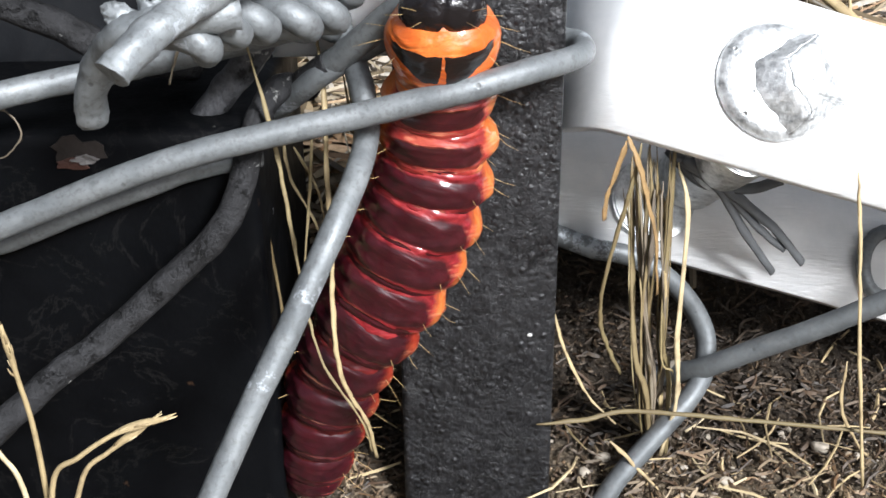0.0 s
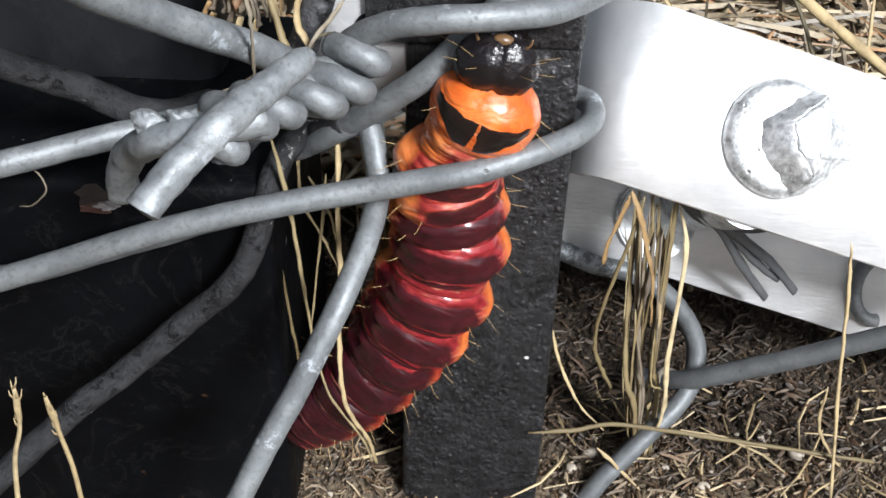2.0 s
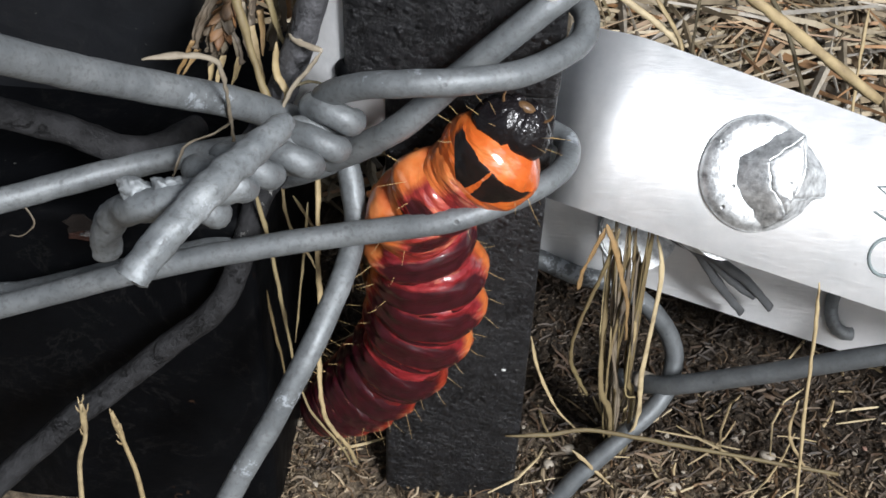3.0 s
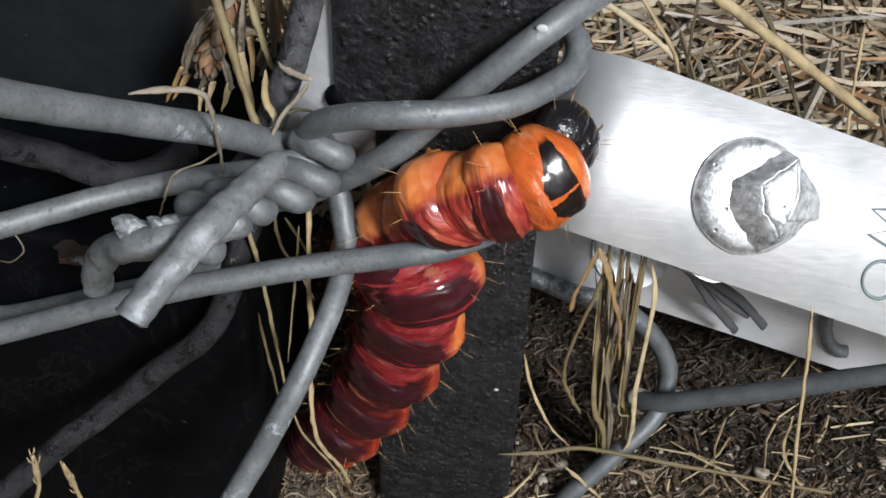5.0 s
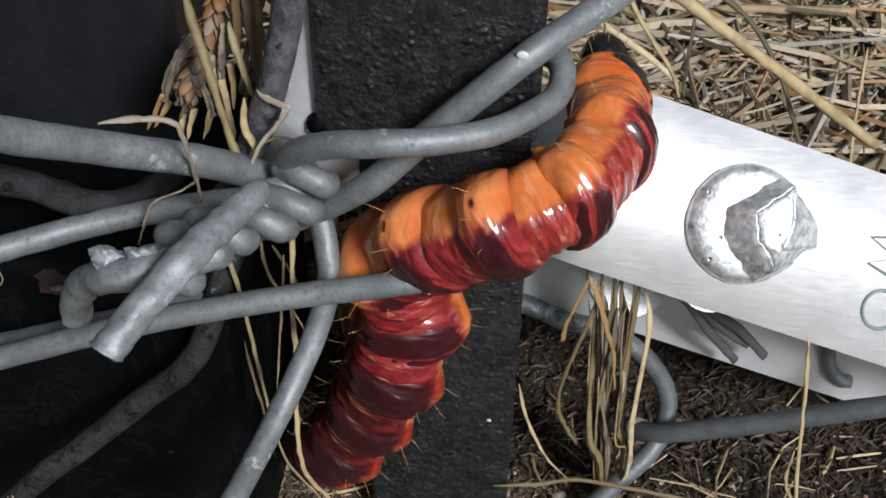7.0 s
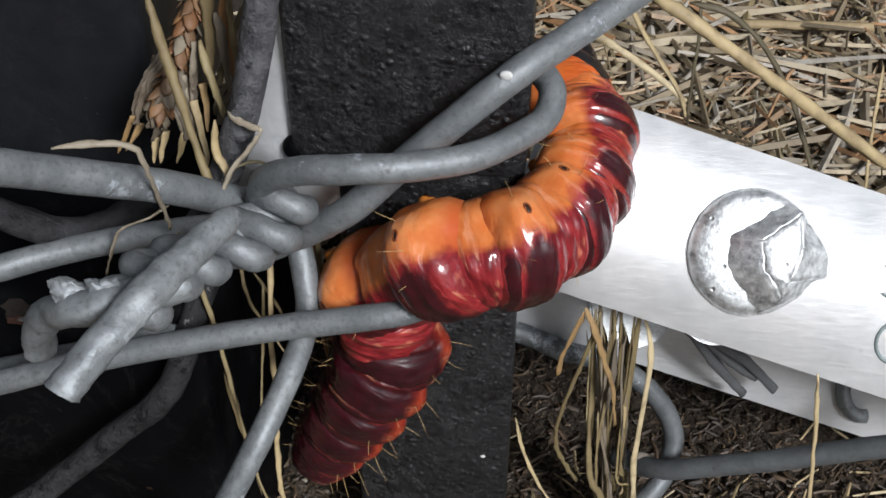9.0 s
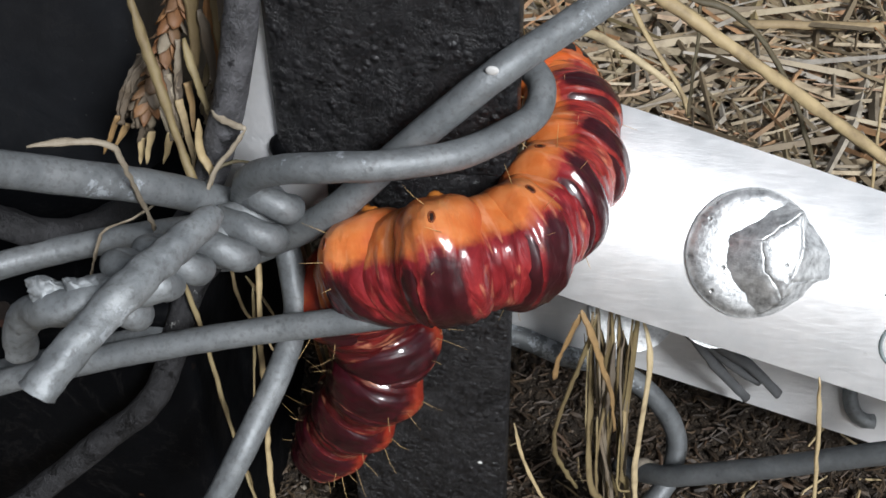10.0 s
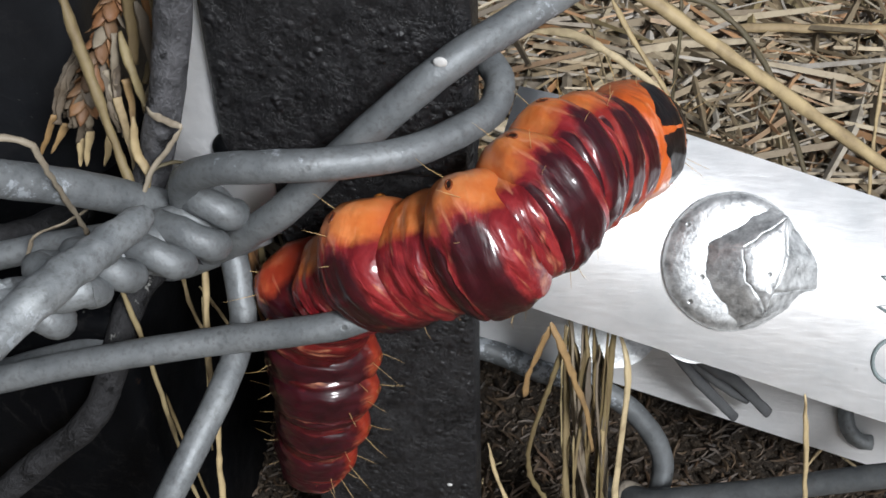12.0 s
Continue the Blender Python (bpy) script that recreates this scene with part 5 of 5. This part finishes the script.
# ---- what moves
def motions():
    # seconds, how far the back turns to the right of the way ahead (neck, front and rear part, degrees), the rings between which it twists, the ring where the neck ends, the places of the head and the rings
    lines = [
        (0, 0, 0, 2, 3, 6, 3, [(-0.6, 137.8, 80.3), (-0.8, 140.3, 76.3), (-1.1, 143.2, 68.1), (-1.4, 144.3, 62.3), (-2.2, 144.7, 56.6), (-3.8, 144.7, 51.3), (-6, 144.7, 46.1), (-8.4, 144.7, 40.2), (-11.6, 144.7, 34.4), (-15, 144.7, 28.5), (-17.3, 144.7, 22.6), (-18.9, 144.7, 16.6), (-20, 144.7, 11.5), (-20.7, 144.7, 8.4)]),
        (0.5, 3, 5, 2, 3, 6, 3, [(1, 137.8, 80.8), (0.5, 140.4, 76.3), (-0.8, 143.2, 68.2), (-0.7, 144.3, 64), (-1.3, 144.7, 60.6), (-2, 144.7, 56.7), (-3.3, 144.7, 51.2), (-6.6, 144.7, 43.8), (-10.7, 144.7, 36.6), (-15.3, 144.7, 29.9), (-17.9, 144.7, 23.5), (-19.7, 144.7, 17.4), (-21.1, 144.7, 11.8), (-21.9, 144.7, 8.7)]),
        (1, 15, 25, 2, 2.5, 4.5, 2.5, [(4.2, 138, 80.9), (1.5, 140.1, 76.1), (-1.8, 143.2, 67.4), (-2.2, 144.3, 63.6), (-1.9, 144.7, 60), (-1.4, 144.7, 55.3), (-3.4, 144.7, 48.7), (-6.9, 144.7, 41.3), (-10.4, 144.7, 34.1), (-15.2, 144.7, 27.6), (-18.1, 144.7, 21.9), (-19.5, 144.7, 16.5), (-20.2, 144.7, 10.7), (-20.5, 144.7, 7.5)]),
        (1.5, 10, 30, 2, 2.5, 4.5, 2.5, [(4.1, 137.6, 84.3), (2.7, 140.2, 77.9), (-0.8, 143.2, 68.8), (-1.6, 144.3, 64.4), (-1.5, 144.7, 60.2), (-1.2, 144.7, 54.8), (-3.2, 144.7, 47.8), (-6.7, 144.7, 39.5), (-10.7, 144.7, 31.7), (-15.2, 144.7, 25.3), (-18.6, 144.7, 20.3), (-20.2, 144.7, 15.1), (-21.2, 144.7, 10.3), (-21.9, 144.7, 7.1)]),
        (2, 8, 35, 2, 2.5, 4.3, 2.5, [(4.1, 140.2, 83.9), (3, 141.5, 77.3), (-1.2, 143.5, 67.9), (-1.2, 144.3, 63.8), (-1, 144.7, 59.6), (-0.8, 144.7, 54.2), (-2.8, 144.7, 46.2), (-5.3, 144.7, 39.8), (-8.2, 144.7, 34.5), (-11.5, 144.7, 29.4), (-15, 144.7, 25.3), (-18.1, 144.7, 22.3), (-20.2, 144.7, 20), (-21.6, 144.7, 18.3)]),
        (2.5, 3, 25, 2, 2.5, 4.5, 2.5, [(3.1, 142, 77.3), (1.8, 142.6, 73.1), (-1.4, 143.8, 64.7), (-1.4, 144.4, 61.2), (-1.2, 144.7, 57.9), (-2, 144.7, 52.2), (-3.6, 144.7, 42.6), (-6.3, 144.7, 33.5), (-9.9, 144.7, 27.1), (-12.9, 144.7, 24), (-15.4, 144.7, 22.1), (-17, 144.7, 21), (-18.1, 144.7, 20.2), (-19.7, 144.7, 19)]),
        (3, 15, 66, 2, 3, 4.5, 2.5, [(9.3, 142.4, 81.5), (7.1, 142.4, 76.8), (0.6, 142.6, 70.9), (-2.4, 143.8, 67), (-1.6, 144.7, 60.4), (-0.4, 144.7, 54.6), (-0.6, 144.7, 49.4), (-1.8, 144.7, 43.4), (-4.4, 144.7, 36), (-7.9, 144.7, 30.7), (-10.5, 144.7, 27.4), (-12.7, 144.7, 25.3), (-14.3, 144.7, 23.8), (-15.8, 144.7, 22.5)]),
        (5, 38, 65, -10, 4, 5.6, 3, [(17, 144.9, 83.4), (14.2, 140.5, 80.9), (9.3, 138.8, 79.4), (3.3, 139.8, 76.8), (-2.1, 147, 66.5), (-4.9, 146.5, 61.5), (-0.2, 144.7, 57.7), (-1.9, 144.7, 49.6), (-4.6, 144.7, 39.9), (-8.1, 144.7, 31.5), (-12, 144.7, 24.6), (-14.5, 144.7, 21.4), (-16.1, 144.7, 19.6), (-17.3, 144.7, 18)]),
        (5.5, 42, 68, -10, 4, 5.6, 3, [(19.2, 144.9, 86.4), (16.1, 140.5, 82.6), (10.6, 138.8, 79.5), (4, 139.8, 76.2), (-1.3, 147, 65.8), (-3.6, 146.5, 60.8), (0.6, 144.7, 56.7), (-2, 144.7, 46.9), (-5.5, 144.7, 36.6), (-9.3, 144.7, 28.7), (-12.5, 144.7, 23.5), (-14.3, 144.7, 21.3), (-15.5, 144.7, 20.2), (-16.9, 144.7, 18.8)]),
        (6, 45, 70, -10, 5, 6.2, 3, [(22, 160, 79.3), (20.3, 149, 79.9), (14.9, 142, 79.5), (9.5, 138.3, 78.8), (3.9, 142, 73.1), (-1.5, 147, 64.4), (-0.2, 146.5, 54.5), (-1.6, 144.7, 46.9), (-4.8, 144.7, 36.3), (-8.6, 144.7, 29), (-11.8, 144.7, 24.4), (-13.9, 144.7, 22.4), (-15.1, 144.7, 21.4), (-16.7, 144.7, 20.1)]),
        (6.5, 42, 70, -10, 5, 6.2, 3, [(22, 160, 81), (20.9, 149, 81.3), (15.2, 142, 79.1), (10.1, 138.3, 78.3), (3.9, 142, 72.5), (-1.9, 147, 65.2), (0.4, 146.5, 53.5), (-1.9, 144.7, 44.9), (-5.6, 144.7, 33.9), (-9.7, 144.7, 26.6), (-12.6, 144.7, 23.1), (-14, 144.7, 22), (-14.9, 144.7, 21.5), (-16.6, 144.7, 20.4)]),
        (7, 80, 72, -10, 6, 7.2, 3, [(24.1, 170, 81.4), (24.3, 165, 79.3), (24.2, 151, 82.6), (19.3, 141, 82.5), (11.9, 138.2, 79.9), (4, 141.7, 73.5), (-2.7, 147, 64.8), (-0.2, 146.5, 54), (-2.5, 144.7, 44.6), (-6.1, 144.7, 35), (-10.1, 144.7, 27.5), (-12.3, 144.7, 25.1), (-13.5, 144.7, 24.2), (-15.1, 144.7, 23.1)]),
        (9, 82, 70, -12, 7, 8.2, 3, [(20.2, 174, 80.6), (19.6, 167, 81.1), (22.5, 160, 81.1), (22.1, 154, 78.3), (19.6, 148, 77), (14.7, 142, 77.7), (7.1, 140.5, 76.6), (-2.1, 147, 65.9), (-0.8, 146.5, 54.7), (-2.5, 144.7, 50.8), (-4.8, 144.7, 45.6), (-7.3, 144.7, 40.5), (-9.4, 144.7, 36.2), (-10.9, 144.7, 33.3)]),
        (9.5, 80, 70, -12, 7, 8.2, 3, [(20.9, 174, 82.5), (20.7, 167, 84.2), (23.5, 160, 83.8), (23.6, 154, 82.3), (21.3, 148, 81.7), (16.2, 142, 80.9), (6.9, 140.5, 76.9), (-1.8, 147, 65.3), (0.1, 146.5, 56.5), (-1.1, 144.7, 52.9), (-3.1, 144.7, 47.5), (-5.5, 144.7, 42.2), (-8.1, 144.7, 37.7), (-9.6, 144.7, 34.9)]),
        (10, 75, 64, -12, 8, 9.2, 3, [(15.6, 180, 77.1), (18.1, 173, 78.9), (21.1, 166, 79.1), (22, 159, 76.9), (19.6, 150, 77.4), (16, 143, 77.2), (8.8, 138, 78.8), (1.6, 141, 74.3), (-4.9, 147, 64.3), (-0.4, 146.5, 55.4), (-1.8, 144.7, 50.8), (-4.8, 144.7, 44), (-8.2, 144.7, 38.1), (-9.8, 144.7, 35.3)]),
        (10.5, 70, 60, -12, 8, 9.2, 3, [(15.8, 180, 76.8), (18.2, 173, 79), (21, 166, 81.2), (22.1, 159, 81.8), (21.8, 150, 83.8), (19.3, 143, 84), (13.1, 138, 81.5), (1.8, 141.5, 73.2), (-5, 147, 64), (-0.1, 146.5, 55.4), (-1.3, 144.7, 51.9), (-3.7, 144.7, 45.5), (-7.2, 144.7, 39), (-8.7, 144.7, 36.1)]),
        (11, 70, 62, -12, 8, 9.2, 3, [(16.6, 180, 76.8), (18.7, 173, 78.8), (21.9, 166, 80.7), (22.8, 159, 80.6), (21.8, 150, 81.6), (18.1, 143, 81.1), (12.5, 138, 80.2), (4.5, 141, 74.5), (-3.4, 147, 65.3), (-1.3, 146.5, 55.3), (-2, 144.7, 51.1), (-4.3, 144.7, 44.7), (-7, 144.7, 38.4), (-8.3, 144.7, 35.5)]),
        (11.5, 70, 58, -12, 8, 9.2, 3, [(18.7, 180, 76.8), (20.8, 173, 79.1), (23.9, 166, 81.8), (25.3, 159, 83.1), (25.2, 150, 86.4), (23.4, 143, 86.6), (18.7, 138, 82.2), (7.5, 141, 76), (-2.3, 147, 65.1), (-2.4, 146.5, 56.6), (-2.6, 144.7, 53.1), (-3.8, 144.7, 47.4), (-5.4, 144.7, 42.1), (-6.3, 144.7, 39)]),
        (11.7, 55, 56, -12, 8, 9.2, 3, [(28.4, 168, 86.2), (28.2, 161, 88.9), (28.7, 154, 91.4), (28.4, 148, 93), (27.2, 144, 92), (23.8, 140, 89.2), (18.7, 138, 82.6), (7.5, 141, 76.3), (-2.3, 147, 65.7), (-2.2, 146.5, 57), (-2.3, 144.7, 53.4), (-3.3, 144.7, 47.9), (-4.8, 144.7, 42.5), (-5.6, 144.7, 39.4)]),
        (11.8, 12, 53, -13, 8, 9.2, 5, [(34.6, 164, 79.2), (32.1, 160, 81.4), (29.9, 155, 83), (27.9, 151, 84.9), (25.4, 147, 85.8), (23.2, 143, 85), (18.2, 138.4, 82.5), (7.3, 140.9, 76.4), (-2.1, 147, 65.9), (-3.1, 146.5, 56.3), (-2.8, 144.7, 52.9), (-3.6, 144.7, 47.5), (-5, 144.7, 41.9), (-5.8, 144.7, 38.8)]),
        (12, 8, 52, -14, 8, 9.2, 5, [(34.9, 164, 78.4), (31.9, 160, 80.5), (29.1, 155, 81.8), (27.2, 151, 83.5), (24.9, 147, 84.9), (22.9, 143, 84.3), (18.3, 138.5, 82.4), (7.6, 140.7, 76.7), (-2, 147, 66.2), (-2.9, 146.5, 56.6), (-2.6, 144.7, 53.1), (-3.2, 144.7, 47.4), (-4.5, 144.7, 41.4), (-5.2, 144.7, 38.3)]),
    ]
    rows = {ob: [] for ob in (HEAD, *BODY, *FOLDS)}

    def smooth(q):
        q = min(1.0, max(0.0, q))
        return q * q * (3 - 2 * q)

    for t, neck, front, rear, waist, after, nape, pts in lines:
        places = [Vector(p) for p in pts]
        held = []
        for n, p in enumerate(places):
            ahead = (places[max(n - 1, 0)] - places[min(n + 1, len(places) - 1)]).normalized()
            view = Vector((6, 25, 172)) - p
            view = (view - ahead * view.dot(ahead)).normalized()
            side = ahead.cross(view)
            turn = radians(neck + (front - neck) * smooth((n - 1) / (nape - 1)) + (rear - front) * smooth((n - waist) / (after - waist)))
            held.append((p, ahead, view * math.cos(turn) + side * math.sin(turn)))
        between = [tuple((u + v) / 2 for u, v in zip(one, two)) for one, two in zip(held[1:], held[2:])]
        for ob, (p, ahead, back) in zip((HEAD, *BODY, *FOLDS), held + between):
            ahead = ahead.normalized()
            back = (back - ahead * back.dot(ahead)).normalized()
            m = Matrix((back.cross(ahead), back, ahead)).transposed().to_4x4()
            m.translation = p * MM
            rows[ob].append((t, m))
    for ob, keyed in rows.items():
        walk(ob, keyed)
    # the looped wire is pressed down a little as the caterpillar pulls itself through
    loop = Matrix.Translation((0.015, 0.148, 0.071))
    walk(W1, [(t, loop @ pose(0, 0, 0, 0, a, 0) @ loop.inverted()) for t, a in ((0, 0), (2, 0), (3, -0.6), (5, -1.0), (12, -0.9))])
    # the knot gives a little as the wires are pushed
    give = [(0, -3.07, -0.04, -0.06, 3.3, -1.1, -6.4),
            (0.5, -3.7, -0.72, -0.14, 6.9, -5.7, -7.8),
            (1, -2.57, -1.46, 0.86, 4.3, -4.9, -8.6),
            (1.5, -1.71, -1.94, 0.83, 7.8, -1.6, -7.6),
            (2, -1.67, -1.5, 1.21, 5.8, -1.6, -6.2),
            (2.5, -1.18, -0.47, 0.51, 3.1, -1.4, -5.2),
            (3, -0.55, -1.02, 1.37, 1, -1.5, -2.3),
            (5, -0, 0, 0, 0, 0, -0),
            (7, 0.81, -0.01, 0.18, 0.2, 0.7, 0.7),
            (10, 1.28, 0.65, -0.07, 0.4, 1.4, 1.3),
            (12, 1.31, 0.94, 0.1, -0.3, 2.4, 0.6)]
    walk(KNOT, [(t, pose((KNOT_AT[0] + x) * MM, (KNOT_AT[1] + y) * MM, (KNOT_AT[2] + z) * MM, rx, ry, rz)) for t, x, y, z, rx, ry, rz in give])
    sway = [
        [(0, -48.3, 104.0, 59.7), (0.5, -44.6, 104.0, 63.6), (1, -44.6, 104.0, 62.8), (1.5, -45.6, 104.0, 63.8), (2, -45.9, 104.0, 62.4), (2.5, -45.9, 104.0, 58.0), (3, -35.2, 104.0, 69.3), (5, -39.9, 104.0, 65.7), (6, -38.7, 104.0, 67.6), (7, -39.2, 104.0, 63.6), (9, -37.9, 104.0, 66.2), (12, -30.1, 104.0, 68.4)],
        [(0, -29.6, 104.0, 47.2), (0.5, -28.6, 104.0, 47.0), (1, -28.7, 104.0, 44.8), (1.5, -29.4, 104.0, 42.9), (2, -27.6, 104.0, 34.4), (12, -27.6, 104.0, 34.4)],
        [(0, -33.2, 98.0, 27.8), (2.2, -33.2, 98.0, 27.8), (2.5, -29.2, 98.0, 97.8), (2.6, -32.2, 98.0, 93.8), (2.9, -33.2, 98.0, 27.8), (12, -33.2, 98.0, 27.8)],
    ]
    for ob, keyed in zip(TUFTS, sway):
        walk(ob, [(t, pose(x * MM, y * MM, z * MM)) for t, x, y, z in keyed])


def loose_pieces():
    """The straws, chips and stones nearest the camera's way, each lying on the ground by itself."""
    rng = random.Random(17)

    def meshes(name, material, count, make):
        out = []
        for k in range(count):
            vs, fs = make(k)
            me = bpy.data.meshes.new(name)
            me.from_pydata([tuple(c * MM for c in v) for v in vs], [], fs)
            me.materials.append(material)
            out.append(me)
        return out

    def flat_sliver(length, width):
        vs, fs = sliver(rng, 0, 0, length, width, 0, 0.05)
        low = ground_height(0, 0)
        return [(v[0], v[1], v[2] - low) for v in vs], fs

    def flat_lump(r):
        vs, fs = lump(rng, 0, 0, r)
        low = ground_height(0, 0)
        return [(v[0], v[1], v[2] - low) for v in vs], fs

    kinds = (("straw", THATCH, 14, lambda k: flat_sliver(rng.uniform(18, 60), rng.choice((0.6, 0.9, 1.3, 1.9))), 290, (20, 110), (210, 268), (3, 10)),
             ("straw", STRAW, 8, lambda k: flat_sliver(rng.uniform(6, 24), rng.uniform(0.25, 0.6)), 34, (12, 95), (140, 172), (0.6, 2.4)),
             ("chip", CHIPS, 12, lambda k: flat_sliver(rng.uniform(1.5, 5), rng.uniform(0.3, 0.9)), 170, (12, 90), (140, 160), (0.3, 2.2)),
             ("bark_bit", SHADED_HUMUS, 10, lambda k: flat_sliver(rng.uniform(0.9, 3.2), rng.uniform(0.4, 1.1)), 260, (12, 90), (158, 200), (0.3, 2.4)),
             ("stone", STONE, 8, lambda k: flat_lump(rng.uniform(0.3, 0.75)), 70, (12, 90), (140, 166), (0.2, 1.2)))
    for name, material, count, make, many, xs, ys, lift in kinds:
        pool = meshes(name, material, count, make)
        for k in range(many):
            x, y = rng.uniform(*xs), rng.uniform(*ys)
            ob = new(name, pool[k % count])
            ob.parent = GROUND
            ob.matrix_basis = pose(x * MM, y * MM, (ground_height(x, y) + rng.uniform(*lift)) * MM, rng.uniform(-12, 12), rng.uniform(-12, 12), rng.uniform(0, 360))


loose_pieces()
motions()
